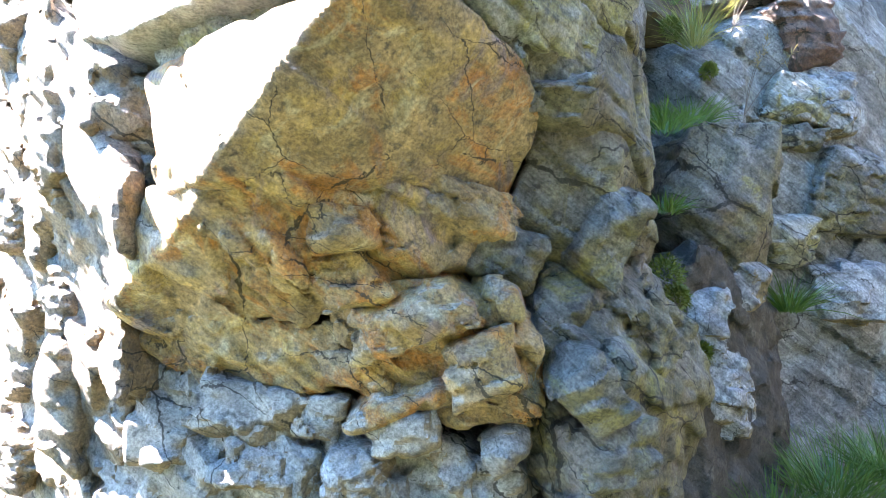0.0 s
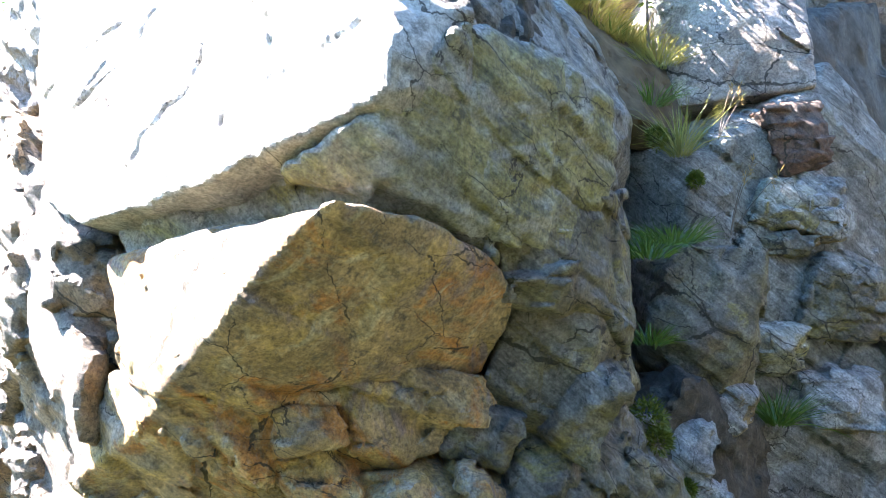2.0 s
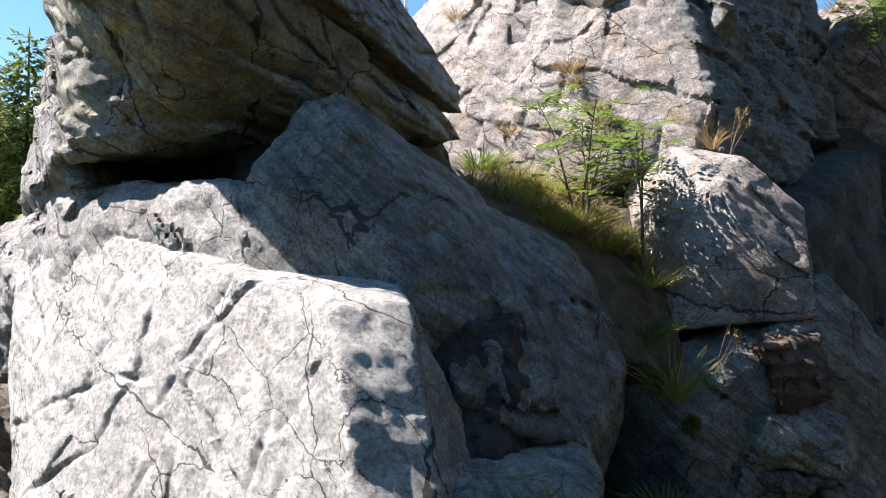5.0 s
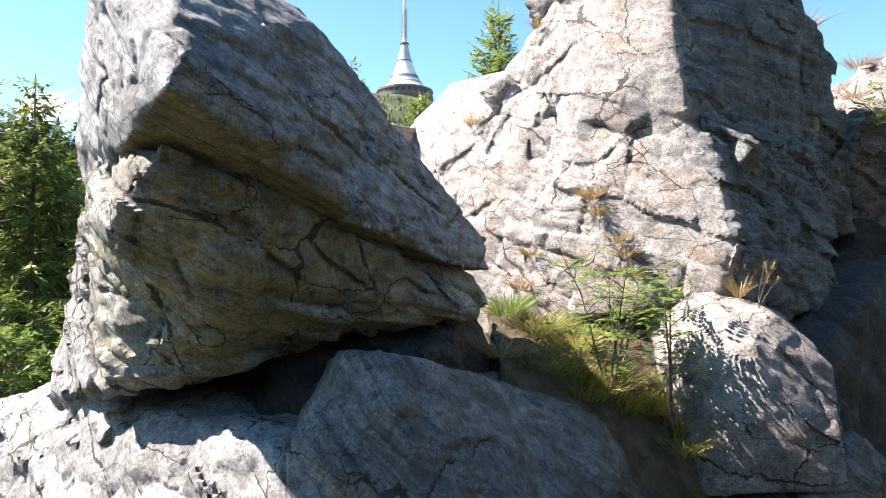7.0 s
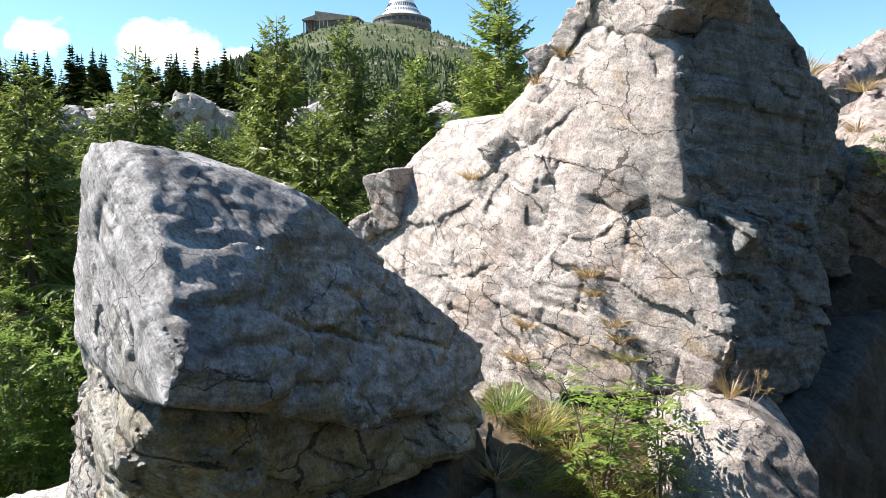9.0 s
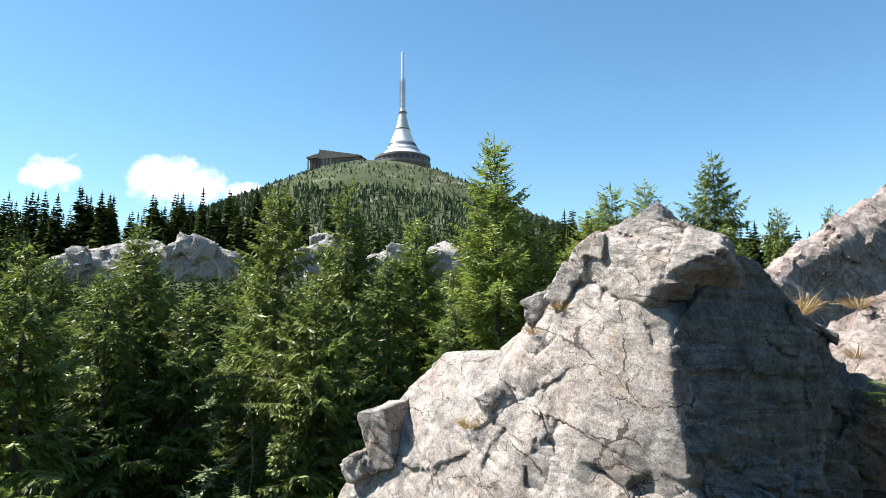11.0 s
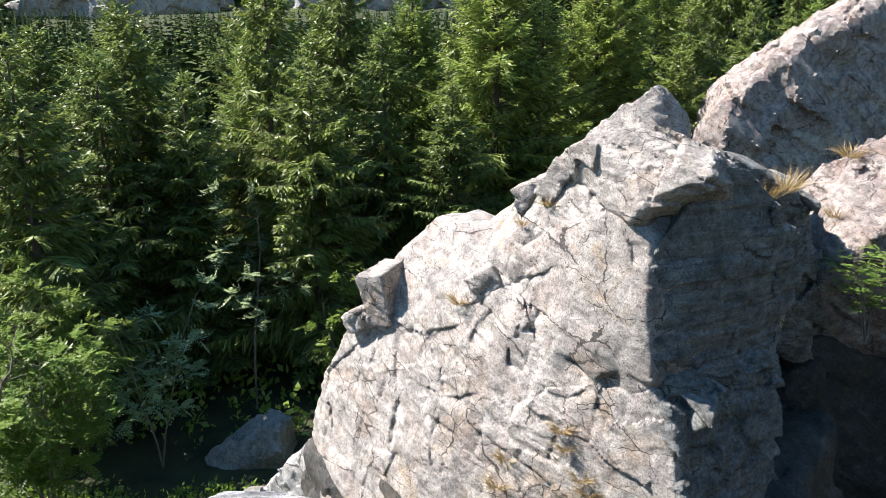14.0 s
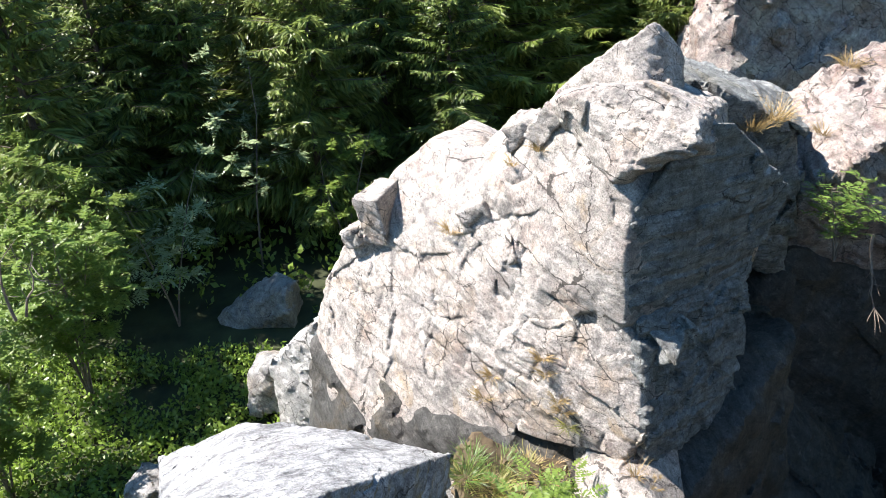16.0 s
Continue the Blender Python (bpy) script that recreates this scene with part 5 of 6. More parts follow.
def far_conifer(seed):
    """A slim cone of six ragged flanks."""
    r = np.random.default_rng(seed)
    a = np.arange(6) * 1.047 + r.random()
    base = np.stack([0.24 * np.cos(a), 0.24 * np.sin(a), r.uniform(-0.05, 0.12, 6)], 1) * np.array((1, 1, 1.0))
    d = np.array((0, 0, 1.0)) - base + r.normal(0, 0.03, (6, 3))
    return strips(base, unit(d), np.stack([-np.sin(a), np.cos(a), a * 0], 1), np.linalg.norm(d, axis=1) * r.uniform(0.85, 1.05, 6), np.full(6, 0.24) * r.uniform(0.6, 1.3, 6))


FAR = [far_conifer(80 + k) for k in range(5)]
xs, ys = rng.uniform(-0.75, 0.62, 760), 30 + 110 * rng.random(760) ** 1.1
spots = [(x * y, y) for x, y in zip(xs, ys) if (y > 46 or abs(x * y) > 3)]
low = [(rng.uniform(-0.62, 0.4), 34 + 56 * rng.random()) for k in range(620)]
spots += [(x * y, y) for x, y in low]
tall = rng.uniform(6.0, 9.5, len(spots))
# low growth keeps the outcrops on the ridge clear
tall = np.array([max(2.0, min(h, 8.2 + 0.082 * y - float(ground_z(x, y)))) if y < 92 and -0.58 < x / y < 0.06 else h for (x, y), h in zip(spots, tall)])
wood_mass("middle_wood", spots, tall, 6, "dark conifer wood on the lower slope", MID)
ridge = [(rng.uniform(-72, -13), rng.uniform(94, 116)) for k in range(150)]
east = [(y * rng.uniform(0.12, 0.68), y) for y in rng.uniform(74, 112, 170)]
tall = np.concatenate([rng.uniform(7.5, 13.5, len(ridge)), rng.uniform(8.5, 11.5, len(east))])
wood_mass("ridge_wood", ridge + east, tall, 7, "dark conifers standing along the ridge", [simple_conifer(70 + k, 30, 15, 0.18 + 0.03 * k) for k in range(4)])
spots = []
while len(spots) < 17000:
    x, y = rng.uniform(-330, 260), rng.uniform(180, 650)
    keep = fbm(np.array([[x * 0.02, y * 0.014, 3.0]], np.float32), 3)[0]
    r = math.hypot(x - TOWER[0], y - TOWER[1])
    if keep > (-0.65 if r > 200 else -0.8) and (r > 62 or x > -20) and y < 612 and r > 30:
        spots.append((x, y))
wood_mass("hill_wood", spots, np.array([rng.uniform(1.2, 1.2 + 3.4 * rng.random() ** 2) if math.hypot(x - TOWER[0], y - TOWER[1]) < 150 else rng.uniform(3, 6.5) for x, y in spots]), 8, "scattered conifers on the summit hill", FAR)


def pinnate(r, base, direction, length, leaflets=6):
    """A feathered leaf: paired leaflets along a bent stalk."""
    d = unit(direction)
    side = unit(np.cross(d, UP) + 1e-4)
    out = []
    for sign in (-1, 1):
        s = (np.arange(leaflets) + 0.8) / (leaflets + 0.3)
        p = base + d * (s * length)[:, None] - UP * (length * 0.35 * s * s)[:, None]
        ld = unit(sign * side + 0.45 * d - UP * r.uniform(0.0, 0.5) + r.normal(0, 0.08, (leaflets, 3)))
        ln = length * 0.36 * np.sin(0.5 + 2.2 * s) * r.uniform(0.85, 1.1, leaflets)
        out.append(strips(p, ld, unit(np.cross(ld, UP) + r.normal(0, 0.2, (leaflets, 3))), ln, ln * 0.46))
    tip = base + d * length - UP * length * 0.35
    out.append(strips(tip[None], d[None], side[None], np.array([length * 0.3]), np.array([length * 0.1])))
    return np.concatenate(out)


def rowan(name, label, height, seed, stems=3, leaves=26, leaf=0.19, spread=0.35, category="rowan sapling", leaf_material=ROWAN, clump=1):
    r = np.random.default_rng(seed)
    ob = new(name)
    out = []
    for k in range(stems):
        a = k * 6.283 / stems + r.random()
        lean = np.array((math.cos(a), math.sin(a), 0)) * spread * r.uniform(0.4, 1.1)
        top = height * r.uniform(0.7, 1.0)
        s = np.linspace(0, 1, 6)
        pts = lean * (s ** 1.4)[:, None] * top + UP * (s * top)[:, None] + np.cumsum(r.normal(0, 0.015 * height, (6, 3)), 0) * s[:, None]
        wood = [tube(pts, np.linspace(0.011, 0.003, 6) * (0.6 + height * 0.45), 5)]
        for j in range(leaves):
            f = r.uniform(0.35, 1.0)
            base = np.array([np.interp(f, s, pts[:, i]) for i in range(3)])
            b = r.random() * 6.28
            d = np.array((math.cos(b), math.sin(b), r.uniform(0.1, 0.9)))
            if clump > 1 or r.random() < 0.6:
                end = base + unit(d) * r.uniform(0.06, 0.22) * height
                wood.append(tube([base, (base + end) / 2 + UP * 0.01, end], (0.004, 0.003, 0.002), 3))
                base = end
            for c in range(clump):
                way = d if clump == 1 else d * 0.5 + r.normal(0, 0.6, 3) + (0, 0, 0.25)
                out.append(pinnate(r, base, way, leaf * r.uniform(0.7, 1.15)))
        part("stem", mesh_of("stem", *join(wood), TWIG, 60), ob)
    v = np.concatenate(out)
    part("foliage", mesh_of("foliage", v, quads_for(v), leaf_material), ob)
    return tagged(ob, label, category)


for n, (x, y, z, tall, sd, st, lv, sp) in enumerate(((1.02, 4.42, 4.12, 1.0, 1, 3, 24, 0.30), (1.42, 4.50, 4.08, 0.95, 2, 2, 22, 0.16), (1.16, 4.75, 4.2, 0.85, 3, 2, 18, 0.3), (4.55, 6.9, 6.0, 0.9, 4, 4, 26, 0.5))):
    ob = rowan("rowan_sapling", "young rowan with feathered bright green leaves rooted on the rock", tall, sd, st, lv, 0.19, sp)
    ob.matrix_basis = pose(x, y, z)
for n, (x, y, tall, sd, st, lv) in enumerate(((-7.1, 11.6, 4.4, 11, 6, 24), (-8.3, 13.4, 5.0, 12, 6, 24), (-6.2, 14.4, 4.2, 13, 2, 14), (-4.7, 17.0, 5.6, 14, 1, 22), (-2.4, 17.2, 4.4, 15, 2, 14), (-7.4, 9.0, 3.6, 16, 6, 22))):
    ob = rowan("rowan_tree", "slender rowan with feathered green leaves at the wood's edge", tall, sd, st, lv, 0.36, 0.24, "rowan tree", SILVERLEAF if n in (2, 3) else ROWAN, 8)
    ob.matrix_basis = pose(x, y, float(ground_z(x, y)) - 0.05)


def tuft(name, label, x, y, z, blades, length, seed, material, lean=(0, 0), spread=0.5, width=0.006, radius=0.05, category="grass tuft"):
    r = np.random.default_rng(seed)
    n = blades
    a = r.random(n) * 6.283
    rad = radius * np.sqrt(r.random(n))
    base = np.stack([rad * np.cos(a), rad * np.sin(a), r.normal(0, 0.006, n)], 1)
    out = np.stack([np.cos(a) * spread + lean[0], np.sin(a) * spread + lean[1], np.ones(n)], 1) + r.normal(0, 0.22, (n, 3))
    d = unit(out)
    ln = length * r.uniform(0.45, 1.1, n)
    side = unit(np.cross(d, np.stack([np.cos(a), np.sin(a), np.zeros(n)], 1)) + r.normal(0, 0.3, (n, 3)))
    s = np.array((0, 0.35, 0.7, 1.0))
    bend = r.uniform(0.15, 0.75, n)
    flat = unit(d * (1, 1, 0) + 1e-5)
    pts = base[:, None] + d[:, None] * (ln[:, None] * s)[:, :, None] + (flat[:, None] * 0.4 - UP) * (ln[:, None] * bend[:, None] * s ** 2 * 0.6)[:, :, None]
    w = width * np.array((0.8, 1.0, 0.7, 0.12)) * r.uniform(0.6, 1.3, n)[:, None]
    v = np.stack([pts + side[:, None] * w[:, :, None] / 2, pts - side[:, None] * w[:, :, None] / 2], 2).reshape(-1, 3)
    k = np.arange(n)[:, None] * 8 + np.array((0, 2, 4))
    q = np.stack([k, k + 1, k + 3, k + 2], -1).reshape(-1, 4)
    ob = new(name, mesh_of(name, v, q, material, 60))
    ob.matrix_basis = pose(x, y, z)
    return tagged(ob, label, category)


GREEN_TUFT, DRY_TUFT = "fresh green grass tuft in a rock crevice", "dry yellow grass tuft in a rock crevice"
for n, (x, y, z, blades, length, material, spread, radius) in enumerate((
        (1.46, 4.04, 3.32, 170, 0.42, BLADE, 0.5, 0.06), (1.30, 3.72, 2.80, 260, 0.20, GREENBLADE, 0.9, 0.14), (1.12, 3.52, 2.72, 160, 0.22, GREENBLADE, 0.8, 0.10), (1.10, 3.45, 2.30, 120, 0.16, GREENBLADE, 0.8, 0.07),
        (2.02, 4.10, 1.78, 220, 0.34, GREENBLADE, 0.7, 0.07), (2.05, 3.70, 0.85, 420, 0.42, GREENBLADE, 0.6, 0.22), (1.65, 3.50, 0.75, 380, 0.40, GREENBLADE, 0.6, 0.22), (2.45, 3.85, 0.9, 380, 0.4, GREENBLADE, 0.6, 0.2),
        (1.19, 5.67, 5.64, 170, 0.20, STRAW, 0.9, 0.06), (1.22, 5.60, 5.50, 110, 0.16, STRAW, 0.9, 0.05), (1.34, 5.45, 5.28, 110, 0.17, STRAW, 0.9, 0.05), (0.74, 5.93, 5.20, 140, 0.18, STRAW, 0.9, 0.06),
        (0.65, 5.92, 4.92, 130, 0.20, STRAW, 0.9, 0.07), (0.31, 6.73, 6.47, 130, 0.20, STRAW, 0.8, 0.07), (1.39, 5.41, 5.17, 110, 0.16, STRAW, 0.9, 0.05), (1.45, 5.37, 5.03, 120, 0.18, BLADE, 0.9, 0.06),
        (1.12, 6.37, 7.53, 110, 0.15, STRAW, 0.8, 0.06), (0.90, 6.51, 7.32, 90, 0.14, STRAW, 0.8, 0.05), (3.45, 7.18, 7.44, 190, 0.40, STRAW, 0.6, 0.12), (3.71, 7.26, 7.52, 160, 0.36, STRAW, 0.6, 0.12),
        (0.68, 4.9, 4.64, 240, 0.26, BLADE, 0.8, 0.13), (0.88, 4.76, 4.54, 240, 0.26, BLADE, 0.8, 0.14), (1.04, 4.52, 4.32, 220, 0.24, BLADE, 0.8, 0.13), (1.48, 4.8, 4.08, 200, 0.24, BLADE, 0.8, 0.12),
        (0.62, 4.45, 4.42, 220, 0.24, BLADE, 0.8, 0.12), (0.85, 4.4, 4.28, 260, 0.26, BLADE, 0.8, 0.14), (1.1, 4.55, 4.18, 260, 0.24, BLADE, 0.8, 0.15), (1.3, 4.62, 4.15, 260, 0.22, BLADE, 0.8, 0.14), (0.35, 4.3, 4.55, 160, 0.24, STRAW, 0.8, 0.10),
        (1.45, 4.4, 3.95, 220, 0.24, BLADE, 0.8, 0.12), (1.35, 4.25, 3.65, 160, 0.22, GREENBLADE, 0.8, 0.10), (2.0, 4.85, 4.88, 60, 0.24, STRAW, 0.5, 0.04), (5.3, 8.9, 7.65, 160, 0.3, STRAW, 0.7, 0.12), (4.75, 8.1, 7.05, 120, 0.25, STRAW, 0.7, 0.1))):
    tuft("grass_tuft", DRY_TUFT if material in (STRAW, BLADE) else GREEN_TUFT, x, y, z, blades, length, 200 + n, material, spread=spread, radius=radius)

ledge = random.Random(17)
for n in range(48):
    u = ledge.random()
    x, y = 0.4 + 1.15 * u, 4.25 + 0.25 * u + ledge.random() * 0.95
    tuft("grass_tuft", "yellow-green grass tuft on the soil ledge", x, y, 4.48 - 0.52 * u + 0.40 * (y - 4.25 - 0.25 * u), 90, ledge.uniform(0.16, 0.30), 260 + n, (BLADE, BLADE, GREENBLADE, STRAW)[n % 4], spread=0.8, radius=0.11)


def cushion(name, x, y, z, size, seed):
    r = np.random.default_rng(seed)
    n = 700
    d = unit(r.normal(0, 1, (n, 3)) * (1, 1, 0.8) + (0, -0.3, 0.5))
    base = d * np.array((size, size * 0.7, size * 1.1)) * r.uniform(0.6, 1, (n, 1))
    v = strips(base, unit(d + r.normal(0, 0.5, (n, 3))), unit(r.normal(0, 1, (n, 3))), r.uniform(0.012, 0.035, n), np.full(n, 0.010))
    ob = new(name, mesh_of(name, v, quads_for(v), MOSS))
    ob.matrix_basis = pose(x, y, z)
    return tagged(ob, "bright green moss cushion on the rock", "moss")


for n, (x, y, z, s) in enumerate(((1.02, 3.24, 1.98, 0.09), (1.08, 3.26, 1.88, 0.06), (1.25, 3.4, 1.62, 0.04), (1.32, 4.02, 3.42, 0.06), (1.55, 4.06, 3.18, 0.04))):
    cushion("moss_cushion", x, y, z, s, 300 + n)


def stalks(x, y, z, count, length, seed):
    """Dry flower stalks with forked seed heads."""
    r = np.random.default_rng(seed)
    ob = new("seed_stalk")
    pieces, heads = [], []
    for k in range(count):
        d = unit(np.array((r.normal(0.25, 0.25), r.normal(-0.2, 0.2), 1.0)))
        ln = length * r.uniform(0.7, 1.1)
        pts = [d * ln * s + np.array((1, -0.6, 0)) * 0.12 * ln * s * s for s in (0, 0.4, 0.75, 1)]
        pieces.append(tube(pts, (0.0022, 0.002, 0.0016, 0.001), 4))
        for j in range(26):
            e = pts[-1] - d * ln * 0.22 * r.random()
            b = unit(r.normal(0, 1, 3) + d * 0.8)
            heads.append(strips(e[None], b[None], unit(np.cross(b, UP))[None], np.array([r.uniform(0.015, 0.05)]), np.array([0.007])))
    part("stem", mesh_of("stem", *join(pieces), TWIG, 60), ob)
    v = np.concatenate(heads)
    part("seed_head", mesh_of("seed_head", v, quads_for(v), STRAW), ob, "pale brown seed heads")
    ob.matrix_basis = pose(x, y, z)
    return tagged(ob, "dry brown flower stalks with seed heads", "dry stalk")


stalks(1.62, 3.75, 2.85, 3, 0.42, 401)
stalks(2.06, 4.70, 4.80, 4, 0.30, 402)
stalks(1.70, 4.10, 3.42, 3, 0.35, 403)



def dead_branch(x, y, z, direction, length, seed, label="bare grey dead branch"):
    """A bare branch with forked twigs."""
    r = np.random.default_rng(seed)
    d = unit(np.array(direction, float))
    s = np.linspace(0, 1, 7)
    pts = np.array((x, y, z)) + d * (s * length)[:, None] + np.cumsum(r.normal(0, 0.03 * length, (7, 3)), 0)
    ob = new("dead_branch")
    part("limb", mesh_of("limb", *tube(pts, np.linspace(0.02, 0.004, 7) * (0.4 + length * 0.6), 6), TWIG, 60), ob)
    for k in range(9):
        b = pts[r.integers(2, 7)]
        e = unit(d + r.normal(0, 0.7, 3)) * length * r.uniform(0.15, 0.4)
        part("twig", mesh_of("twig", *tube([b, b + e * 0.5 + r.normal(0, 0.01, 3), b + e], (0.006, 0.004, 0.002), 4), TWIG, 60), ob)
    return tagged(ob, label, "dead branch")


dead_branch(4.95, 7.45, 6.1, (-0.45, 0.0, 0.75), 0.75, 501)
dead_branch(5.1, 7.2, 6.2, (0.0, -0.4, -0.7), 0.9, 502)
dead_branch(-4.6, 7.0, 5.3, (0.35, -0.1, 0.9), 0.8, 503)
dead_branch(-4.9, 7.2, 5.0, (0.1, -0.1, 0.9), 1.0, 504)


def undergrowth(name, count, box, size, seed, material, label):
    r = np.random.default_rng(seed)
    x, y = r.uniform(box[0], box[1], count), r.uniform(box[2], box[3], count)
    keep = fbm(np.stack([x * 0.5, y * 0.5, x * 0 + seed], 1).astype(np.float32), 2) > -0.8
    x, y = x[keep], y[keep]
    z = ground_z(x, y)
    out = []
    for k in range(9):
        n = len(x)
        base = np.stack([x + r.normal(0, 0.10, n), y + r.normal(0, 0.10, n), z + r.uniform(0.0, 0.45, n) * size], 1)
        d = unit(r.normal(0, 1, (n, 3)) + (0, 0, 0.7))
        ln = r.uniform(0.06, 0.16, n) * size
        out.append(strips(base, d, unit(np.cross(d, r.normal(0, 1, (n, 3)))), ln, ln * 0.55))
    v = np.concatenate(out)
    return tagged(new(name, mesh_of(name, v, quads_for(v), material)), label, "undergrowth", kind="stuff")


undergrowth("bilberry_undergrowth", 4600, (-11, -0.5, 6.0, 13.2), 1.0, 21, BUSH, "low bright green bilberry undergrowth")
undergrowth("fern_undergrowth", 380, (-11, 1.5, 15.0, 24.0), 1.9, 22, BUSH, "tall green bracken below the trees")

# Trees out of view behind and to the right, added to block sky light.
rng = np.random.default_rng(9)
spots = [(rng.uniform(-34, 34), -9.5 - 22 * rng.random() ** 1.5) for k in range(200)] + [(rng.uniform(11, 30), rng.uniform(-12, 5)) for k in range(60)]
wood_mass("clearing_wood", spots, rng.uniform(15, 22, len(spots)), 10, "unseen tall conifer wood added to block sky light", MID)

# ---- summit tower, station, crags and clouds ----
BASE_Z = 163.0


def lathe(profile, sides=48):
    v = [(r * math.cos(a), r * math.sin(a), z) for r, z in profile for a in np.arange(sides) * 2 * math.pi / sides]
    q = [(k * sides + j, k * sides + (j + 1) % sides, (k + 1) * sides + (j + 1) % sides, (k + 1) * sides + j) for k in range(len(profile) - 1) for j in range(sides)]
    return np.array(v), np.array(q)


def box(x0, x1, y0, y1, z0, z1):
    v = np.array([(x, y, z) for x in (x0, x1) for y in (y0, y1) for z in (z0, z1)], float)
    q = np.array([(0, 1, 3, 2), (4, 6, 7, 5), (0, 4, 5, 1), (2, 3, 7, 6), (0, 2, 6, 4), (1, 5, 7, 3)])
    return v, q


def summit_tower():
    ob = new("television_tower")
    part("base_ring", mesh_of("base_ring", *lathe([(20, -6), (23.5, 0), (23.5, 2.2), (22.4, 2.4), (22.4, 5.2), (23.2, 5.4), (23.2, 7.2), (17.5, 9.2), (16, 9.4)]), DARKWALL, 30), ob, "dark ring building at the foot")
    cone = part("cone", mesh_of("cone", *lathe([(18.0, 8.6), (15.6, 11.5), (13.2, 15), (11.2, 18.5), (9.6, 22), (8.2, 25.5), (6.9, 29), (6.0, 31.8)]), CLAD, 40), ob, "white curved cladding")
    part("upper_cone", mesh_of("upper_cone", *lathe([(6.1, 31.8), (5.2, 35), (4.2, 39.5), (3.3, 43.5), (2.7, 46.2)]), GREYCLAD, 40), ob, "silver grey upper shell")
    part("collar", mesh_of("collar", *lathe([(2.7, 45.8), (3.5, 46.0), (3.5, 47.2), (2.0, 47.4)], 32), DARKWALL, 30), ob)
    part("band", mesh_of("band", *lathe([(6.0, 31.2), (6.5, 31.4), (6.5, 32.1), (6.0, 32.3)], 40), DARKWALL, 30), ob)
    part("mast", mesh_of("mast", *lathe([(2.4, 47.2), (1.5, 52), (1.25, 75.5), (1.7, 75.7), (1.7, 76.4), (1.05, 76.6), (1.0, 99.5), (0.2, 100.2)], 20), CLAD, 30), ob, "slim white aerial mast")
    for k in range(13):
        z = 49.5 + k * 2.0
        part("aerial_ring", mesh_of("aerial_ring", *lathe([(1.5, z), (1.95, z + 0.1), (1.95, z + 0.35), (1.5, z + 0.45)], 14), DARKWALL, 30), ob)
        for side in (-1, 1):
            part("aerial", mesh_of("aerial", *box(side * 2.2 - 0.6, side * 2.2 + 0.6, -0.2, 0.2, z + 0.9, z + 1.3), GREYCLAD), ob)
    for k in range(44):
        a = k * 2 * math.pi / 44
        for z0, z1, r0, r1 in ((12.2, 14.2, 15.2, 13.85), (16.2, 19.6, 12.62, 10.75)):
            v, q = box(-0.42, 0.42, -0.14, 0.14, 0, 1)
            v = np.array([(x, (y + r0 + (r1 - r0) * t), z0 + (z1 - z0) * t) for x, y, t in v])
            me = mesh_of("window", v, q, PANE)
            w = part("window", me, cone)
            w.matrix_basis = pose(0, 0, 0, 0, 0, math.degrees(a))
    for k in range(28):
        v, q = box(-1.4, 1.4, 22.3, 22.62, 2.7, 4.9)
        w = part("window", mesh_of("window", v, q, PANE), ob)
        w.matrix_basis = pose(0, 0, 0, 0, 0, k * 360 / 28)
    ob.matrix_basis = pose(TOWER[0], TOWER[1], BASE_Z) @ Matrix.Scale(1.09, 4)
    return tagged(ob, "tall white television tower with a curved conical foot", "tower")


summit_tower()


def station():
    ob = new("summit_station")
    def sloped(x0, x1, y0, y1, low, left, right):
        v, q = box(x0, x1, y0, y1, 0, 1)
        return np.array([(x, y, low if t == 0 else (left if x == x0 else right)) for x, y, t in v]), q
    part("hall", mesh_of("hall", *sloped(-13, 24, -8, 8, -8, 14.0, 6.5), BROWNWALL), ob, "brown boarded hall")
    part("hall_roof", mesh_of("hall_roof", *join([sloped(-14, 25, -9, 9, 6.4, 15.0, 7.4)]), DARKWALL), ob)
    part("porch", mesh_of("porch", *sloped(-24, -13, -6, 7, -6, 8.0, 11.0), BROWNWALL), ob, "open timber front")
    part("porch_roof", mesh_of("porch_roof", *sloped(-26, -13, -9, 8, 7.6, 8.8, 12.0), DARKWALL), ob)
    part("terrace", mesh_of("terrace", *box(-31, -14, -10, -2, -5.4, -4.2), DARKWALL), ob)
    for k in range(4):
        part("pillar", mesh_of("pillar", *box(-25 + k * 3.4, -24.2 + k * 3.4, -8.6, -7.8, -8, 7.6), BROWNWALL), ob)
    for k in range(3):
        part("stripe", mesh_of("stripe", *box(-10.5 + k * 3.6, -10.0 + k * 3.6, -8.3, -7.9, -6, 11.0 - k * 0.8), GREYCLAD), ob, "pale upright strip")
    for k in range(8):
        part("window", mesh_of("window", *box(1.5 + k * 2.6, 3.2 + k * 2.6, -8.25, -7.9, -1, 3.6), PANE), ob)
    for k in range(6):
        part("aerial", mesh_of("aerial", *box(-8 + k * 5.0, -7.75 + k * 5.0, 0, 0.2, 8, 17.5 - k * 1.3 + k % 2 * 1.5), GREYCLAD), ob)
    ob.matrix_basis = pose(-90, 612, BASE_Z - 2.0, 0, 0, -14)
    return tagged(ob, "brown cableway station building on the summit", "building")


station()


def far_outcrop(x, y, z, wide, tall, deep, seed):
    r = np.random.default_rng(seed)
    c = [(x + sx * wide / 2 * r.uniform(0.6, 1.0), y + sy * deep / 2 * r.uniform(0.7, 1.0), z + sz) for sx in (-1, -0.2, 0.5, 1) for sy in (-1, 1) for sz in (-4, tall * r.uniform(0.55, 1.0) * (1.0 if abs(sx) < 0.8 else 0.6))]
    return rock("outcrop", c, GREY, "pale grey outcrop among the conifers", 0.4, 0.6, 3.0, 0.4, 0.12, seed=seed, category="outcrop")


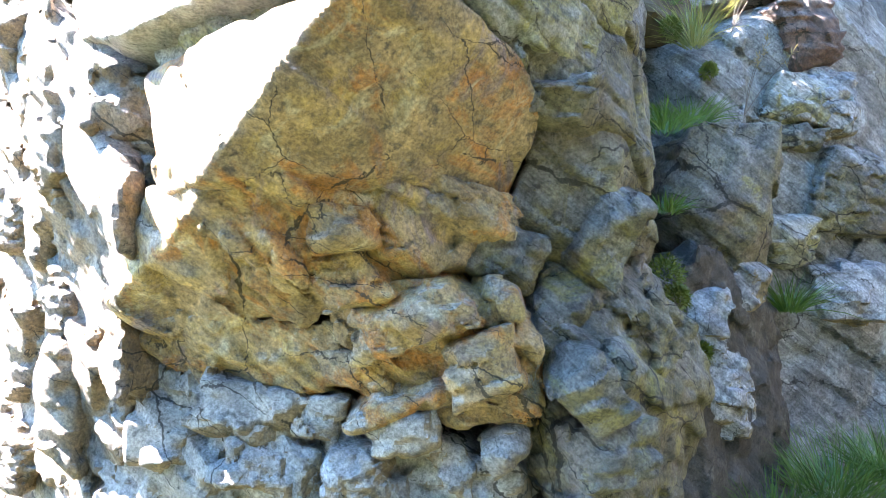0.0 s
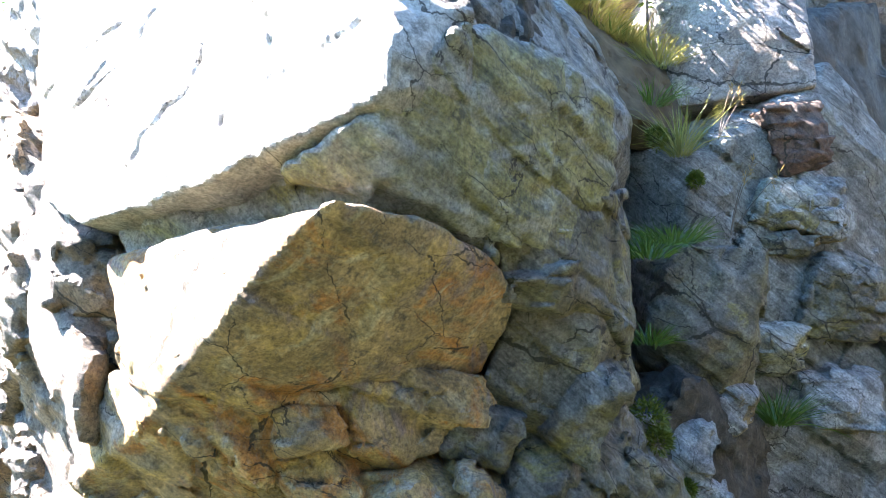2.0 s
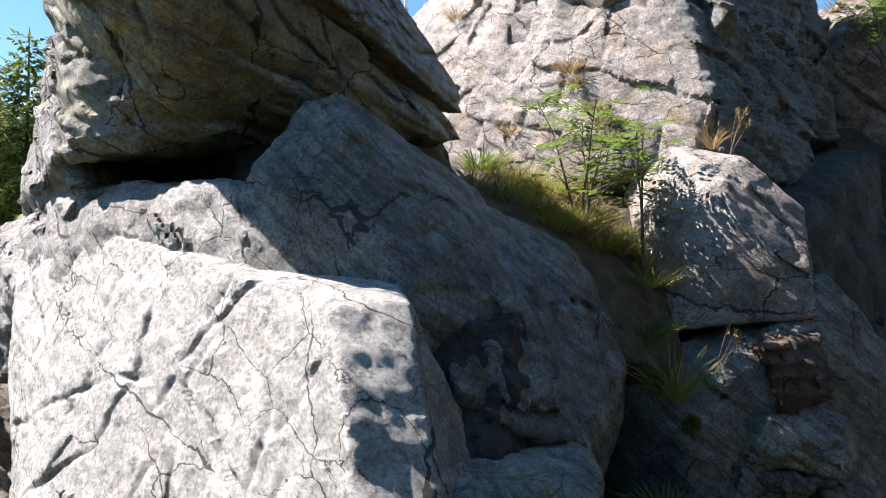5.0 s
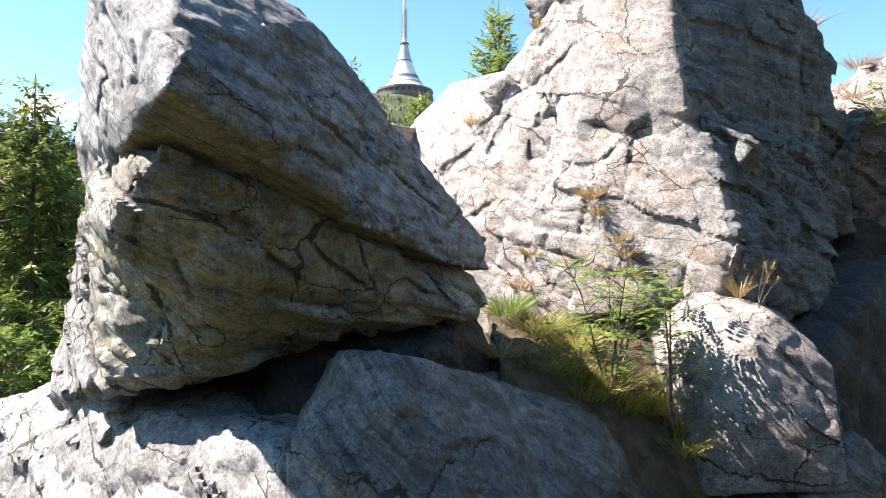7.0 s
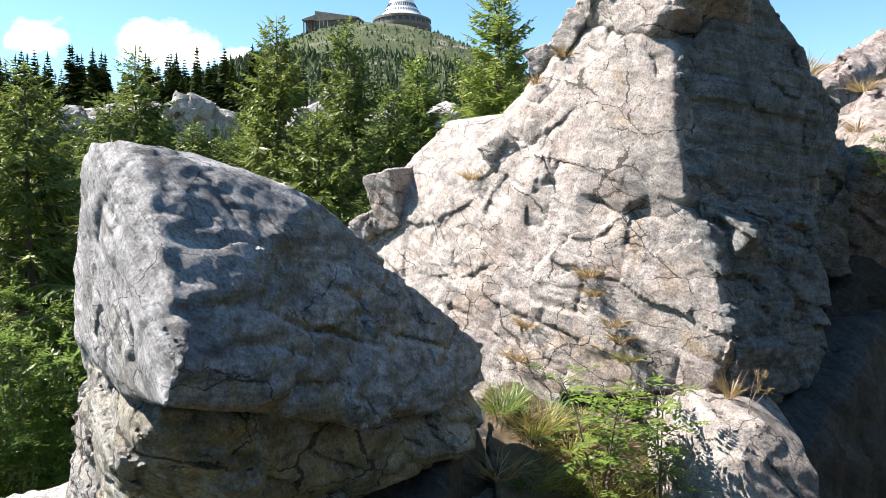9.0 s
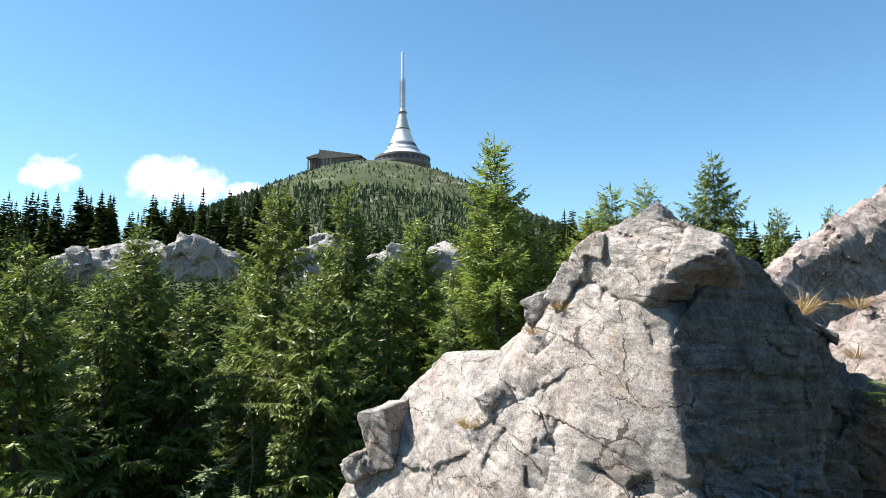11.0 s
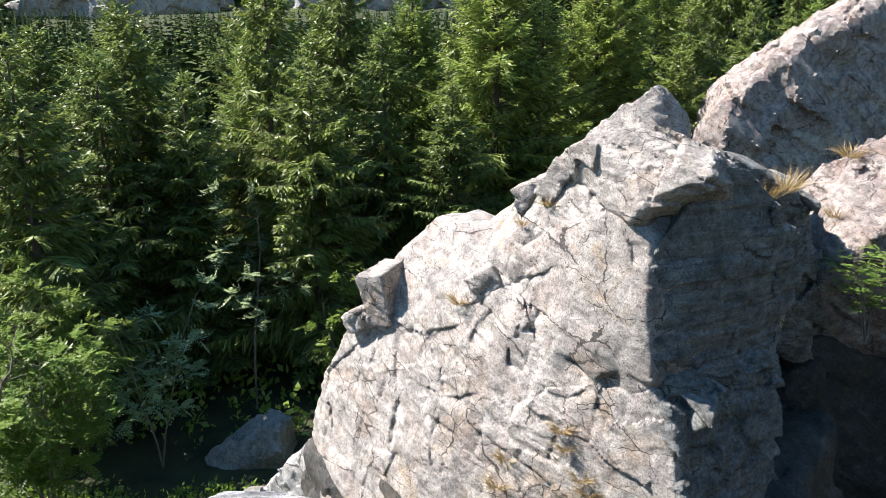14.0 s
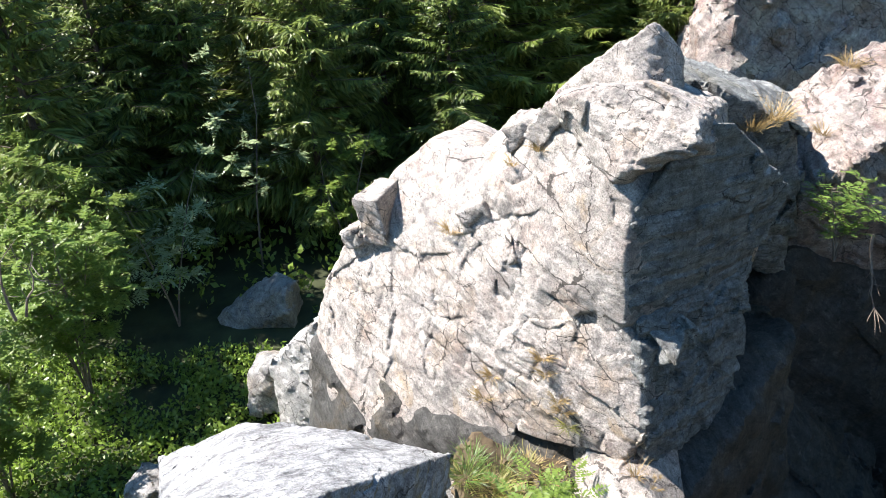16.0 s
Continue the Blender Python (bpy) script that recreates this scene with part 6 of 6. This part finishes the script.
for x, y, z, w, t, d, s in ((-41.0, 84, 13.6, 12.0, 4.6, 6, 51), (-37.5, 86, 14.6, 13.0, 5.2, 6, 56), (-29.5, 86, 14.4, 13.0, 5.6, 6, 52), (-14.8, 88, 15.0, 7.5, 6.0, 5, 53), (-5.2, 88, 14.8, 9.5, 4.8, 5, 54), (1.0, 89, 14.8, 8.0, 4.8, 5, 55), (-46.5, 84, 13.0, 6.0, 3.4, 5, 57)):
    far_outcrop(x, y, z, w, t, d, s)
rock("boulder", [(-5.15, 14.2, -0.4), (-3.4, 14.4, -0.4), (-5.25, 14.5, 0.05), (-3.5, 14.4, 0.92), (-3.3, 14.9, 0.86), (-4.6, 14.6, 0.36), (-3.9, 15.3, 0.86), (-4.9, 15.4, 0.1), (-3.3, 15.4, -0.4), (-5.0, 15.5, -0.4), (-3.45, 14.2, 0.4)], GREY,
     "slanting grey boulder at the wood's edge", 0.05, 0.05, 0.5, seed=61, category="boulder")
rock("boulder", [(-2.9, 10.4, 1.9), (-1.9, 10.0, 3.1), (-1.7, 10.2, 2.6), (-2.7, 10.1, 0.3), (-1.5, 9.6, 0.3), (-1.4, 9.8, 2.2), (-2.6, 11.3, 1.7), (-1.5, 11.2, 2.4), (-2.7, 11.4, 0), (-1.3, 11.2, 0)], PALE,
     "white sunlit boulder behind the pillar", 0.055, 0.05, 0.5, seed=62, category="boulder")
rock("boulder", [(-3.6, 11.2, 1.0), (-3.1, 11.0, 1.35), (-2.9, 11.3, 1.2), (-3.6, 10.9, 0.2), (-2.8, 10.9, 0.2), (-3.5, 11.8, 1.0), (-2.8, 11.8, 1.0), (-3.6, 11.8, 0), (-2.8, 11.8, 0)], GREY,
     "small grey boulder beside the pillar", 0.05, 0.05, 0.4, seed=63, category="boulder")
rock("boulder", [(-5.2, 8.6, 0.5), (-4.6, 8.4, 0.75), (-4.2, 8.7, 0.5), (-5.3, 8.5, -0.3), (-4.1, 8.5, -0.3), (-5.1, 9.3, 0.5), (-4.3, 9.3, 0.4), (-5.2, 9.4, -0.3), (-4.2, 9.4, -0.3)], GREY,
     "weathered boulder in the undergrowth", 0.04, 0.05, 0.3, seed=64, category="boulder")


def cloud(name, x, z, wide, tall, seed):
    m = Nodes(name)
    uv = m.node("TexCoord").outputs["Generated"]
    sep = m.node("SeparateXYZ", Vector=uv)
    def hump(s):
        return m.math("MULTIPLY", m.math("MULTIPLY", s, m.math("SUBTRACT", 1.0, s)), 4.0)
    body = m.math("MULTIPLY", hump(sep.outputs[0]), hump(sep.outputs[2]))
    n = m.noise(m.node("Mapping", Vector=uv, Location=(seed * 3.1, 0, seed), Scale=(wide / tall, 1, 1)).outputs[0], 1.9, 7, 0.55)
    f = m.ramp(m.math("ADD", m.math("MULTIPLY", body, 0.75), m.math("MULTIPLY", m.math("SUBTRACT", n, 0.5), 1.5)), 0.24, 0.74)
    # The sheet's white glows by itself in place of sunlight on the cloud.
    e = m.node("Emission", Color=(1.0, 0.99, 0.98, 1), Strength=0.56)
    t = m.node("BsdfTransparent")
    s = m.node("MixShader", Fac=f)
    m.put(s.inputs[1], t.outputs[0]); m.put(s.inputs[2], e.outputs[0])
    m.put(m.out.inputs[0], s.outputs[0])
    v = np.array([(x - wide / 2, 3000, z - tall / 2), (x + wide / 2, 3000, z - tall / 2), (x + wide / 2, 3001, z + tall / 2), (x - wide / 2, 3001, z + tall / 2)])
    return tagged(new("backdrop_cloud", mesh_of(name, v, np.array([[0, 1, 2, 3]]), m.mat)), "small white cumulus cloud low in the sky", "cloud", kind="structure")


cloud("cloud_west", -1690, 745, 340, 190, 1)
cloud("cloud_middle", -1140, 700, 560, 260, 2)
cloud("cloud_east", -850, 650, 250, 130, 3)


build_rocks()
